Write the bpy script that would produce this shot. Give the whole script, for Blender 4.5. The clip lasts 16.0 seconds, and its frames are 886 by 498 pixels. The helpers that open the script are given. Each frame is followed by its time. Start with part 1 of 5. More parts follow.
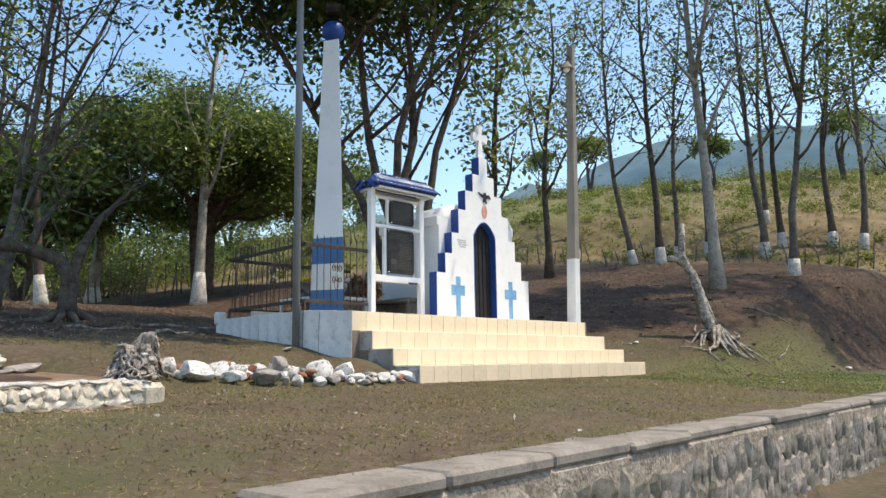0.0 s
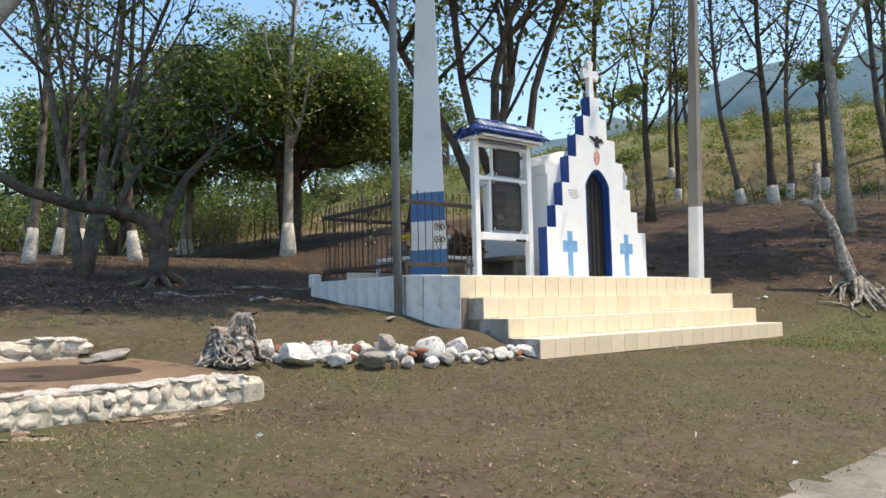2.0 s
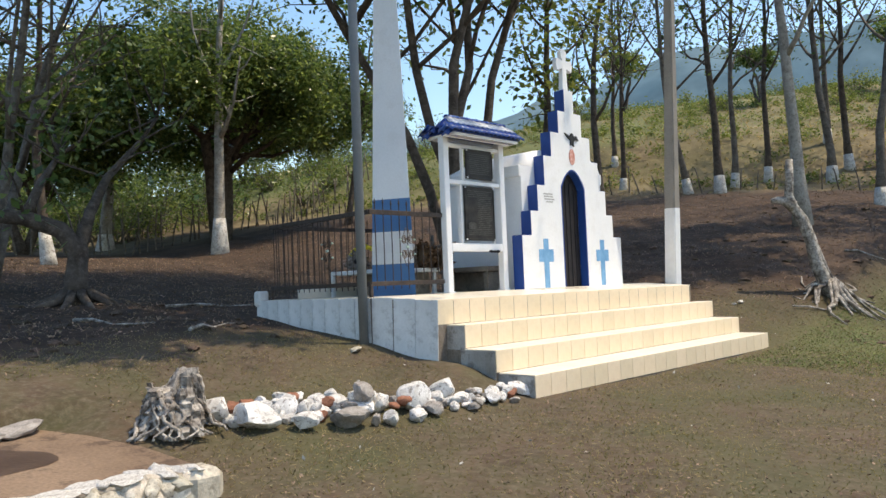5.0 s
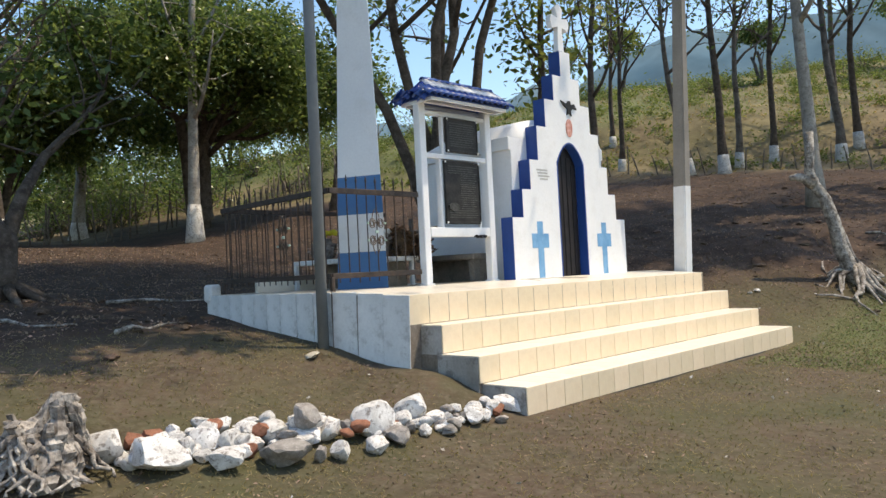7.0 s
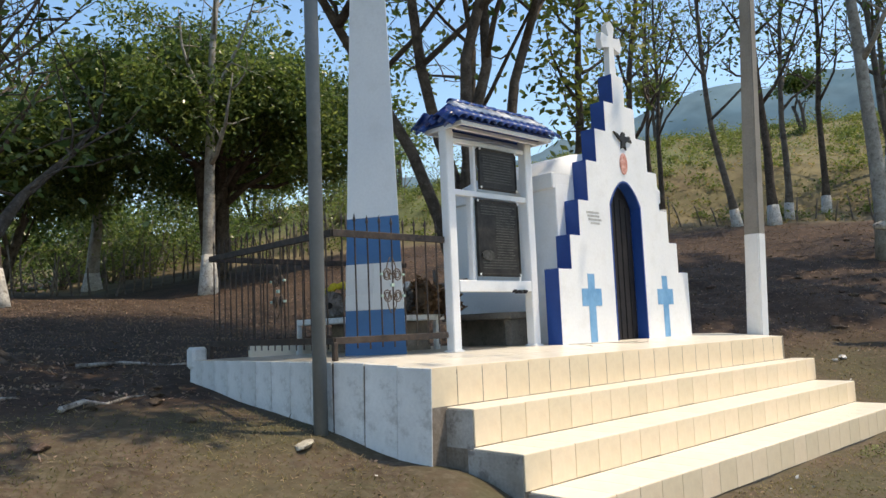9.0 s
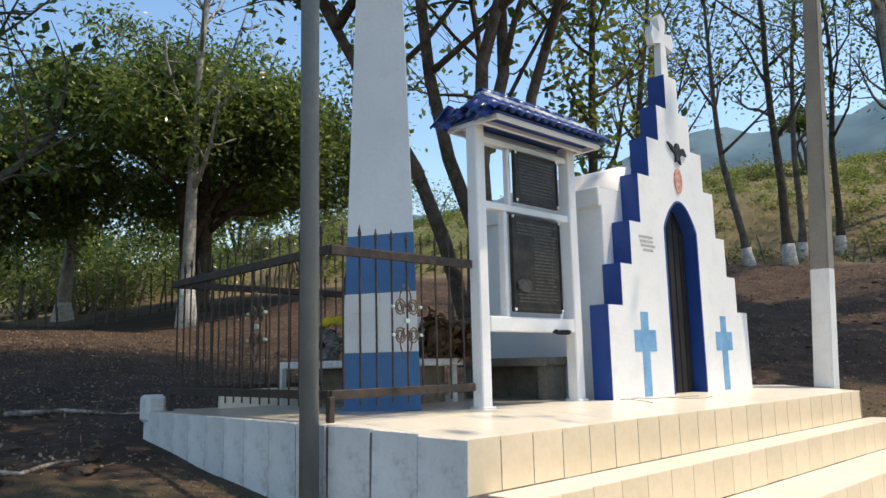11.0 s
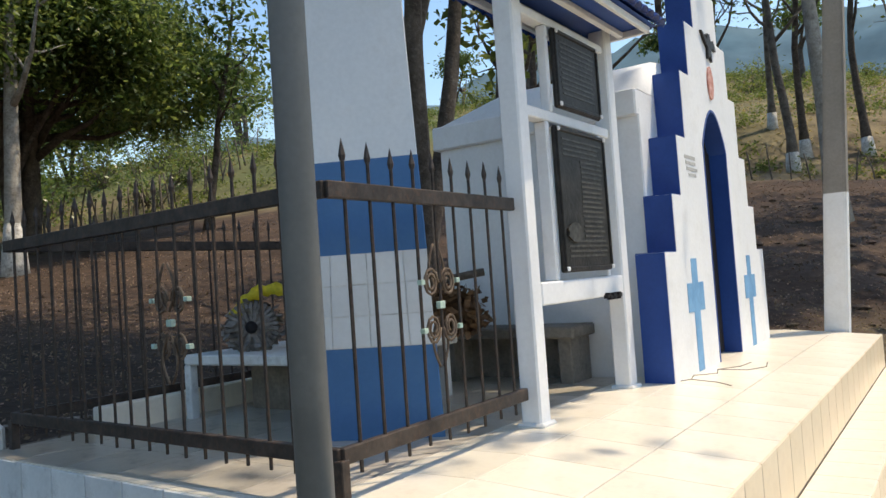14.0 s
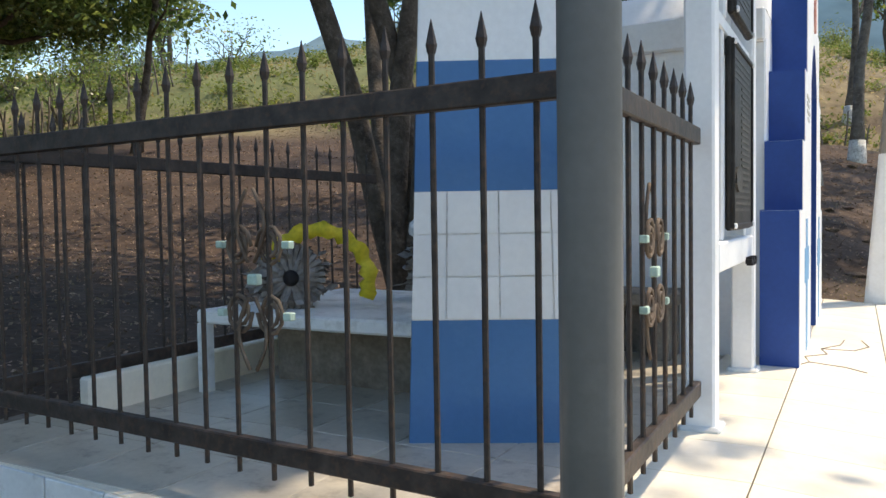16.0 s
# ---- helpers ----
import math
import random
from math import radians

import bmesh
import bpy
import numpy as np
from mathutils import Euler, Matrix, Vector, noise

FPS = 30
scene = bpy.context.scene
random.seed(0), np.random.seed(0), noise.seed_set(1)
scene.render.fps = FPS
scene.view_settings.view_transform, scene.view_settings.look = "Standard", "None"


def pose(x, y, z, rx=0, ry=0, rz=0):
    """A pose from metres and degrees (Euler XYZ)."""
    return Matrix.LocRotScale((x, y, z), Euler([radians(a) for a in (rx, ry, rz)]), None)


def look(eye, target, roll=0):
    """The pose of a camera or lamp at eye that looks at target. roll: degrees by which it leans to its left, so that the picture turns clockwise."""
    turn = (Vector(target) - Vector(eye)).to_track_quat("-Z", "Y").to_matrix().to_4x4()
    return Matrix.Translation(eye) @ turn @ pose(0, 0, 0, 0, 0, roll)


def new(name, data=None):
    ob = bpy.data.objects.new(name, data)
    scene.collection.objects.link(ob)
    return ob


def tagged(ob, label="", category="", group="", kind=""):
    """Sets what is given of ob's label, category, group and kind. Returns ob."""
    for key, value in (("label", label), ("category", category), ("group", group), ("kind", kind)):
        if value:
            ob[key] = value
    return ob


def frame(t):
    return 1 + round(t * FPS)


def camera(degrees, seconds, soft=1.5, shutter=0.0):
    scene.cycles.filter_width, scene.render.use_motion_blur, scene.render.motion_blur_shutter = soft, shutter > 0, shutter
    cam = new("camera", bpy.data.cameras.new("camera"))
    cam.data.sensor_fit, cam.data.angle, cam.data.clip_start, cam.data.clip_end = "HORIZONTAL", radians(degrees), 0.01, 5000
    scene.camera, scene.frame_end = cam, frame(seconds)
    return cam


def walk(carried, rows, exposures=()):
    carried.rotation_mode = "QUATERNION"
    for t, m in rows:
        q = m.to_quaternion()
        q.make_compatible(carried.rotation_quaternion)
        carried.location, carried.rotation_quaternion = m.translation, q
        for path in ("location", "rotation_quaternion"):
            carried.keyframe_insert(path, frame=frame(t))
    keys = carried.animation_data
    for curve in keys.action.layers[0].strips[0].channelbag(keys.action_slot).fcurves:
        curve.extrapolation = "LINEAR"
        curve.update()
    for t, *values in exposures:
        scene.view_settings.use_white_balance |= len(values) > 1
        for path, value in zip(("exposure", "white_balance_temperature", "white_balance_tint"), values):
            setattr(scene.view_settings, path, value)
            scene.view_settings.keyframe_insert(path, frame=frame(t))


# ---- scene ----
cam = camera(60.0, 16.0)
PATH = [
    (0, (2.318, -0.836, 0.091), (0.952, 0.594, 0.39), -0.9),
    (0.5, (1.874, -0.667, 0.157), (0.512, 0.767, 0.454), -0.7),
    (1, (1.489, -0.498, 0.2), (0.116, 0.924, 0.502), -0.7),
    (1.5, (1.191, -0.282, 0.495), (-0.225, 1.112, 0.728), -1.1),
    (2, (1.098, -0.288, 0.549), (-0.426, 0.999, 0.694), -1.4),
    (2.5, (0.853, -0.384, 0.576), (-0.681, 0.891, 0.723), -0.2),
    (3, (0.57, -0.501, 0.812), (-0.871, 0.876, 0.972), -0.6),
    (3.5, (0.355, -0.379, 0.815), (-1.027, 1.057, 0.978), -1.2),
    (4, (0.137, -0.191, 0.977), (-1.255, 1.24, 1.109), -1.8),
    (6.5, (-0.974, 1.107, 1.155), (-2.378, 2.529, 1.225), -2.7),
    (7, (-1.238, 1.5, 1.163), (-2.635, 2.929, 1.221), -2.9),
    (7.5, (-1.582, 1.791, 1.205), (-2.96, 3.238, 1.29), -2.8),
    (8, (-1.873, 2.172, 1.203), (-3.259, 3.606, 1.353), -2.8),
    (8.5, (-2.189, 2.482, 1.211), (-3.61, 3.879, 1.385), -2.4),
    (9, (-2.5, 2.735, 1.259), (-3.937, 4.112, 1.459), -2.4),
    (11.5, (-4.288, 3.822, 1.361), (-5.667, 5.238, 1.666), -1.4),
    (12, (-4.656, 3.977, 1.369), (-5.953, 5.477, 1.63), -1.8),
    (12.5, (-5.066, 4.202, 1.39), (-6.328, 5.73, 1.658), -2.7),
    (13, (-5.532, 4.316, 1.424), (-6.705, 5.916, 1.681), -2.8),
    (13.5, (-5.895, 4.484, 1.487), (-7.014, 6.121, 1.746), -3.5),
    (14, (-6.132, 4.648, 1.768), (-7.259, 6.298, 1.846), -4.0),
    (14.5, (-6.468, 4.706, 1.764), (-7.568, 6.377, 1.777), -2.2),
    (15, (-6.749, 4.714, 1.841), (-7.808, 6.41, 1.78), -1.7),
    (15.5, (-7.127, 4.976, 1.828), (-8.128, 6.706, 1.778), -1.6),
    (16, (-7.47, 5.041, 1.828), (-8.42, 6.8, 1.747), -0.9),
]
walk(cam, [(t, look(eye, target, roll)) for t, eye, target, roll in PATH], exposures=((0.0, 0.90, 7350, 11), (5.0, 0.84, 7350, 11), (8.0, 0.74, 7350, 11), (15.0, 0.68, 7350, 11), (16.0, 1.06, 7350, 11)))

# ---- world, sun, exposure ----
world = bpy.data.worlds.new("world")
scene.world = world
world.use_nodes = True
wn = world.node_tree
SUN_DIR = Vector((0.27, 0.30, 0.90)).normalized()
sky = wn.nodes.new("ShaderNodeTexSky")
sky.sky_type = "NISHITA"
sky.sun_disc = False
sky.sun_elevation = math.asin(SUN_DIR.z)
sky.sun_rotation = math.atan2(SUN_DIR.x, SUN_DIR.y)
sky.air_density, sky.dust_density, sky.ozone_density = 1.1, 1.0, 0.1
wn.nodes["Background"].inputs[1].default_value = 0.15
deep = wn.nodes.new("ShaderNodeHueSaturation")
deep.inputs["Saturation"].default_value = 1.25
wn.links.new(sky.outputs[0], deep.inputs["Color"])
wn.links.new(deep.outputs[0], wn.nodes["Background"].inputs[0])
sun = new("sun", bpy.data.lights.new("sun", "SUN"))
sun.data.energy, sun.data.angle, sun.data.color = 2.5, radians(0.6), (1.0, 0.90, 0.74)
sun.matrix_world = look(SUN_DIR * 50, (0, 0, 0))


# ---- materials ----
def mat(name, c1, c2, scale=4.0, rough=0.8, bump=0.1, metal=0.0, fine=40.0, c3=None, spots=0.0, island=0.0, objvar=0.0, spec=0.3, grain=0.22, trans=0.0):
    m = bpy.data.materials.new(name)
    m.use_nodes = True
    t = m.node_tree
    b = t.nodes["Principled BSDF"]
    b.inputs["Roughness"].default_value, b.inputs["Metallic"].default_value = rough, metal
    b.inputs["Specular IOR Level"].default_value = spec
    co = t.nodes.new("ShaderNodeTexCoord")
    n1, n2 = t.nodes.new("ShaderNodeTexNoise"), t.nodes.new("ShaderNodeTexNoise")
    n1.inputs["Scale"].default_value, n2.inputs["Scale"].default_value = scale, fine
    n1.inputs["Detail"].default_value, n2.inputs["Detail"].default_value = 6, 4
    for n in (n1, n2):
        t.links.new(co.outputs["Object"], n.inputs["Vector"])
    ramp = t.nodes.new("ShaderNodeValToRGB")
    ramp.color_ramp.elements[0].position, ramp.color_ramp.elements[1].position = 0.32, 0.68
    ramp.color_ramp.elements[0].color, ramp.color_ramp.elements[1].color = (*c1, 1), (*c2, 1)
    t.links.new(n1.outputs["Fac"], ramp.inputs[0])
    out = ramp.outputs[0]

    def mix(a, bcol, fac, blend="MIX"):
        x = t.nodes.new("ShaderNodeMix")
        x.data_type, x.blend_type = "RGBA", blend
        t.links.new(a, x.inputs["A"])
        if isinstance(bcol, tuple):
            x.inputs["B"].default_value = (*bcol, 1)
        else:
            t.links.new(bcol, x.inputs["B"])
        if isinstance(fac, float):
            x.inputs["Factor"].default_value = fac
        else:
            t.links.new(fac, x.inputs["Factor"])
        return x.outputs["Result"]

    def span(val, lo, hi, a, z):
        r = t.nodes.new("ShaderNodeMapRange")
        for i, v in zip(("From Min", "From Max", "To Min", "To Max"), (lo, hi, a, z)):
            r.inputs[i].default_value = v
        t.links.new(val, r.inputs["Value"])
        return r.outputs["Result"]

    if c3:
        n3 = t.nodes.new("ShaderNodeTexNoise")
        n3.inputs["Scale"].default_value, n3.inputs["Detail"].default_value = scale * 2.7, 8
        n3.inputs["Roughness"].default_value = 0.7
        t.links.new(co.outputs["Object"], n3.inputs["Vector"])
        out = mix(out, c3, span(n3.outputs["Fac"], 0.52, 0.62, 0.0, spots))
    g = span(n2.outputs["Fac"], 0.25, 0.75, 1 - grain, 1 + grain)
    gc = t.nodes.new("ShaderNodeCombineColor")
    for i in range(3):
        t.links.new(g, gc.inputs[i])
    out = mix(out, gc.outputs[0], 1.0, "MULTIPLY")
    for amount, kind in ((island, "geo"), (objvar, "obj")):
        if amount:
            src = t.nodes.new("ShaderNodeNewGeometry").outputs["Random Per Island"] if kind == "geo" else t.nodes.new("ShaderNodeObjectInfo").outputs["Random"]
            h = t.nodes.new("ShaderNodeHueSaturation")
            t.links.new(span(src, 0, 1, 1 - amount, 1 + amount), h.inputs["Value"])
            t.links.new(span(src, 0, 1, 0.5 + amount * 0.06, 0.5 - amount * 0.06), h.inputs["Hue"])
            t.links.new(out, h.inputs["Color"])
            out = h.outputs[0]
    t.links.new(out, b.inputs["Base Color"])
    if trans:
        tl, ms = t.nodes.new("ShaderNodeBsdfTranslucent"), t.nodes.new("ShaderNodeMixShader")
        ms.inputs[0].default_value = trans
        t.links.new(mix(out, (1.0, 1.0, 0.45), 0.35, "SOFT_LIGHT"), tl.inputs["Color"])
        t.links.new(b.outputs[0], ms.inputs[1])
        t.links.new(tl.outputs[0], ms.inputs[2])
        t.links.new(ms.outputs[0], t.nodes["Material Output"].inputs["Surface"])
    if bump:
        bp = t.nodes.new("ShaderNodeBump")
        bp.inputs["Strength"].default_value, bp.inputs["Distance"].default_value = bump, 0.02
        t.links.new(n2.outputs["Fac"], bp.inputs["Height"])
        t.links.new(bp.outputs[0], b.inputs["Normal"])
    return m


WHITE = mat("white_paint", (0.77, 0.78, 0.79), (0.84, 0.84, 0.835), 1.3, 0.6, 0.04, c3=(0.68, 0.67, 0.65), spots=0.3, grain=0.035)
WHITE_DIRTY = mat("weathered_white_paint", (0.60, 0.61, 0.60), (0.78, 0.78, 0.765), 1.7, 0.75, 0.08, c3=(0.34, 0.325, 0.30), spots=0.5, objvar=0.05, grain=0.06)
NAVY = mat("navy_paint", (0.013, 0.052, 0.225), (0.02, 0.072, 0.29), 3, 0.45, 0.04, grain=0.06)
BLUE = mat("sky_blue_paint", (0.05, 0.155, 0.33), (0.06, 0.175, 0.37), 2.0, 0.4, 0.03, grain=0.04, c3=(0.075, 0.19, 0.36), spots=0.4)
CROSSBLUE = mat("cross_blue_paint", (0.12, 0.30, 0.52), (0.19, 0.40, 0.63), 6, 0.6, 0.04, grain=0.08)
CREAM = mat("cream_tile", (0.74, 0.60, 0.42), (0.85, 0.74, 0.56), 1.8, 0.35, 0.03, c3=(0.66, 0.51, 0.35), spots=0.35, objvar=0.06, grain=0.04)
# stained tile inside the fence, also darkened in colour for the tree shade
SHADED_STAINED_TOP = mat("shade_darkened_stained_tile", (0.42, 0.37, 0.30), (0.62, 0.57, 0.49), 1.4, 0.3, 0.04, c3=(0.20, 0.165, 0.13), spots=0.6, objvar=0.08, grain=0.08)
CREAM_TOP = mat("cream_floor_tile", (0.78, 0.71, 0.58), (0.86, 0.80, 0.69), 1.6, 0.3, 0.03, c3=(0.62, 0.55, 0.46), spots=0.35, objvar=0.04, grain=0.04)
GROUT = mat("mortar", (0.16, 0.13, 0.10), (0.26, 0.22, 0.18), 8, 0.9, 0.2)
CONCRETE = mat("grey_concrete", (0.17, 0.155, 0.135), (0.28, 0.255, 0.225), 2.5, 0.9, 0.3, c3=(0.10, 0.085, 0.07), spots=0.5, grain=0.15)
POSTCON = mat("post_concrete", (0.23, 0.21, 0.185), (0.31, 0.285, 0.255), 2, 0.9, 0.1, grain=0.1)
IRON = mat("dark_brown_iron", (0.028, 0.022, 0.019), (0.065, 0.05, 0.042), 14, 0.55, 0.1, c3=(0.14, 0.07, 0.04), spots=0.3)
RUST = mat("rusty_iron", (0.085, 0.058, 0.042), (0.18, 0.135, 0.10), 18, 0.8, 0.2)
SIDE = mat("soiled_plaster", (0.26, 0.24, 0.21), (0.48, 0.46, 0.43), 2.2, 0.9, 0.2, c3=(0.12, 0.10, 0.085), spots=0.6, grain=0.12)
STEEL = mat("grey_painted_steel", (0.155, 0.17, 0.178), (0.20, 0.215, 0.222), 2.0, 0.45, 0.03, c3=(0.25, 0.265, 0.27), spots=0.25, grain=0.05)
BRONZE = mat("dark_bronze", (0.018, 0.017, 0.016), (0.045, 0.04, 0.036), 9, 0.5, 0.15, metal=0.3)
BRONZE_HI = mat("worn_bronze", (0.05, 0.047, 0.042), (0.095, 0.09, 0.08), 20, 0.5, 0.1, metal=0.3)
BLACK = mat("dark_wood", (0.010, 0.009, 0.011), (0.02, 0.017, 0.018), 6, 0.7, 0.1)
GREYTEXT = mat("grey_lettering", (0.38, 0.38, 0.37), (0.5, 0.5, 0.48), 30, 0.8, 0.0)
RED = mat("red_emblem", (0.50, 0.17, 0.12), (0.68, 0.42, 0.36), 25, 0.6, 0.05)
BARK = mat("brown_bark", (0.055, 0.042, 0.034), (0.13, 0.105, 0.085), 5, 0.95, 0.9, fine=25, c3=(0.20, 0.17, 0.145), spots=0.4)
BARK_GREY = mat("grey_brown_bark", (0.085, 0.07, 0.058), (0.20, 0.175, 0.15), 4, 0.95, 0.9, fine=25, c3=(0.30, 0.27, 0.235), spots=0.4)
BARK_PALE = mat("pale_bark", (0.26, 0.235, 0.205), (0.45, 0.42, 0.375), 3.5, 0.9, 0.5, fine=22, c3=(0.12, 0.10, 0.08), spots=0.5)
DEADWOOD = mat("dead_grey_wood", (0.10, 0.082, 0.068), (0.52, 0.48, 0.43), 9, 0.95, 0.9, fine=30, c3=(0.035, 0.028, 0.024), spots=0.8)
LIME = mat("lime_wash", (0.46, 0.44, 0.41), (0.70, 0.685, 0.65), 6, 0.9, 0.5, c3=(0.20, 0.165, 0.135), spots=0.75)
LEAF_D = mat("dark_green_leaf", (0.078, 0.128, 0.038), (0.17, 0.232, 0.078), 0.6, 0.30, 0.0, island=0.6, trans=0.5, spec=0.5)
LEAF_L = mat("light_green_leaf", (0.065, 0.115, 0.035), (0.115, 0.17, 0.055), 0.5, 0.45, 0.0, island=0.45, trans=0.4)
LEAF_Y = mat("yellow_green_leaf", (0.11, 0.155, 0.04), (0.18, 0.21, 0.065), 0.5, 0.55, 0.0, island=0.4, trans=0.4)
STONE = mat("pale_fieldstone", (0.42, 0.37, 0.29), (0.70, 0.65, 0.55), 3, 0.9, 0.4, c3=(0.17, 0.14, 0.11), spots=0.6, objvar=0.25)
OLDMORTAR = mat("pale_crumbling_mortar", (0.20, 0.165, 0.13), (0.42, 0.375, 0.31), 7, 0.95, 0.8, fine=30, c3=(0.09, 0.07, 0.055), spots=0.6)
WHITEROCK = mat("limewashed_rock", (0.50, 0.48, 0.45), (0.80, 0.79, 0.77), 2.4, 0.9, 0.3, c3=(0.13, 0.10, 0.08), spots=0.75, objvar=0.15, grain=0.15)
GREYROCK = mat("grey_rock", (0.20, 0.18, 0.165), (0.38, 0.35, 0.32), 4, 0.9, 0.4, c3=(0.50, 0.47, 0.44), spots=0.5, objvar=0.25)
BRICK = mat("red_brick", (0.22, 0.09, 0.055), (0.34, 0.16, 0.10), 8, 0.9, 0.4)
DRYLEAF = mat("dry_leaf", (0.135, 0.09, 0.06), (0.33, 0.245, 0.17), 3, 0.9, 0.0, island=0.35)
GRASS = mat("short_grass", (0.15, 0.145, 0.066), (0.27, 0.225, 0.13), 0.8, 0.9, 0.0, island=0.35, trans=0.5)
DRYGRASS = mat("dry_hill_grass", (0.26, 0.21, 0.11), (0.38, 0.31, 0.175), 0.2, 0.9, 0.0, island=0.25, trans=0.4)
YELLOW = mat("yellow_ribbon", (0.55, 0.43, 0.02), (0.68, 0.55, 0.05), 8, 0.6, 0.1)
DRYFLOWER = mat("grey_dried_flower", (0.17, 0.15, 0.135), (0.32, 0.29, 0.27), 16, 0.95, 0.4)
STRAW = mat("brown_dried_flower", (0.10, 0.055, 0.03), (0.24, 0.145, 0.08), 14, 0.95, 0.6)
TAPE = mat("pale_green_tape", (0.36, 0.50, 0.43), (0.46, 0.58, 0.50), 20, 0.7, 0.0)
WOODPOST = mat("weathered_stake", (0.09, 0.075, 0.06), (0.19, 0.165, 0.14), 8, 0.95, 0.4)
# blue-grey of distant air painted straight onto the ridge
HAZE_BLUE = mat("haze_coloured_mountain", (0.08, 0.14, 0.18), (0.125, 0.19, 0.225), 0.02, 1.0, 0.0, fine=0.05, spec=0.0)


def ground_material():
    m = mat("soil_and_grass", (0.035, 0.0215, 0.0145), (0.067, 0.0425, 0.029), 0.9, 0.95, 1.0, fine=9, c3=(0.115, 0.076, 0.052), spots=0.5, grain=0.35)
    t = m.node_tree
    b = t.nodes["Principled BSDF"]
    soil = b.inputs["Base Color"].links[0].from_socket
    geo = t.nodes.new("ShaderNodeNewGeometry")
    att = t.nodes.new("ShaderNodeAttribute")
    att.attribute_name = "cover"
    sep = t.nodes.new("ShaderNodeSeparateColor")
    t.links.new(att.outputs["Color"], sep.inputs[0])

    def noise_of(scale, lo, hi):
        n = t.nodes.new("ShaderNodeTexNoise")
        n.inputs["Scale"].default_value, n.inputs["Detail"].default_value = scale, 7
        n.inputs["Roughness"].default_value = 0.65
        t.links.new(geo.outputs["Position"], n.inputs["Vector"])
        r = t.nodes.new("ShaderNodeMapRange")
        r.inputs["From Min"].default_value, r.inputs["From Max"].default_value = lo, hi
        t.links.new(n.outputs["Fac"], r.inputs["Value"])
        return r.outputs["Result"]

    def layer(under, colours, scale, mask, lo=0.30):
        ramp = t.nodes.new("ShaderNodeValToRGB")
        ramp.color_ramp.elements[0].color, ramp.color_ramp.elements[1].color = (*colours[0], 1), (*colours[1], 1)
        t.links.new(noise_of(scale, 0.3, 0.7), ramp.inputs[0])
        mul = t.nodes.new("ShaderNodeMath")
        mul.operation, mul.use_clamp = "MULTIPLY", True
        t.links.new(mask, mul.inputs[0])
        t.links.new(noise_of(scale * 0.35, lo, lo + 0.24), mul.inputs[1])
        x = t.nodes.new("ShaderNodeMix")
        x.data_type = "RGBA"
        t.links.new(mul.outputs[0], x.inputs["Factor"])
        t.links.new(under, x.inputs["A"])
        t.links.new(ramp.outputs[0], x.inputs["B"])
        return x.outputs["Result"]

    out = layer(soil, ((0.115, 0.088, 0.052), (0.24, 0.19, 0.105)), 0.9, sep.outputs[1])
    out = layer(out, ((0.062, 0.042, 0.028), (0.112, 0.078, 0.051)), 2.6, sep.outputs[0], 0.25)
    out = layer(out, ((0.048, 0.047, 0.022), (0.088, 0.074, 0.038)), 5.0, sep.outputs[0], 0.44)
    out = layer(out, ((0.075, 0.062, 0.044), (0.17, 0.14, 0.095)), 38.0, sep.outputs[0], 0.44)
    out = layer(out, ((0.046, 0.056, 0.021), (0.085, 0.088, 0.038)), 1.2, sep.outputs[0], 0.47)
    out = layer(out, ((0.085, 0.11, 0.038), (0.15, 0.16, 0.065)), 0.35, sep.outputs[2])
    t.links.new(out, b.inputs["Base Color"])
    return m


GROUND = ground_material()


# ---- mesh helpers ----
def mesh_of(name, verts, faces, material, smooth=False):
    me = bpy.data.meshes.new(name)
    me.from_pydata([tuple(v) for v in verts], [], faces)
    me.materials.append(material)
    if smooth:
        me.shade_smooth()
    me.update()
    return me


def bm_mesh(name, bm, material, smooth=False):
    bmesh.ops.recalc_face_normals(bm, faces=bm.faces)
    me = bpy.data.meshes.new(name)
    bm.to_mesh(me)
    bm.free()
    me.materials.append(material)
    if smooth:
        me.shade_smooth()
    return me


def link(name, me, parent=None, label="", m=None):
    ob = new(name, me)
    if parent is not None:
        ob.parent = parent
    if m is not None:
        ob.matrix_basis = m
    if label:
        tagged(ob, label)
    return ob


def part(name, bm, material, parent, label="", smooth=False):
    return link(name, bm_mesh(name, bm, material, smooth), parent, label)


def thing(name, label, category, group="", kind="", at=(0, 0, 0)):
    ob = new(name)
    ob.location = at
    return tagged(ob, label, category, group, kind)


def box(bm, x0, x1, y0, y1, z0, z1, bevel=0.0, m=None):
    r = bmesh.ops.create_cube(bm, size=1.0)
    bmesh.ops.transform(bm, matrix=Matrix.Translation(((x0 + x1) / 2, (y0 + y1) / 2, (z0 + z1) / 2)) @ Matrix.Diagonal((x1 - x0, y1 - y0, z1 - z0, 1)), verts=r["verts"])
    vs = r["verts"]
    if bevel:
        es = list({e for v in vs for e in v.link_edges})
        q = bmesh.ops.bevel(bm, geom=es, offset=bevel, segments=1, affect="EDGES")
        vs = list({v for f in q["faces"] for v in f.verts} | {v for v in vs if v.is_valid})
    if m is not None:
        bmesh.ops.transform(bm, matrix=m, verts=vs)
    return bm


def boxed(x0, x1, y0, y1, z0, z1, bevel=0.0):
    return box(bmesh.new(), x0, x1, y0, y1, z0, z1, bevel)


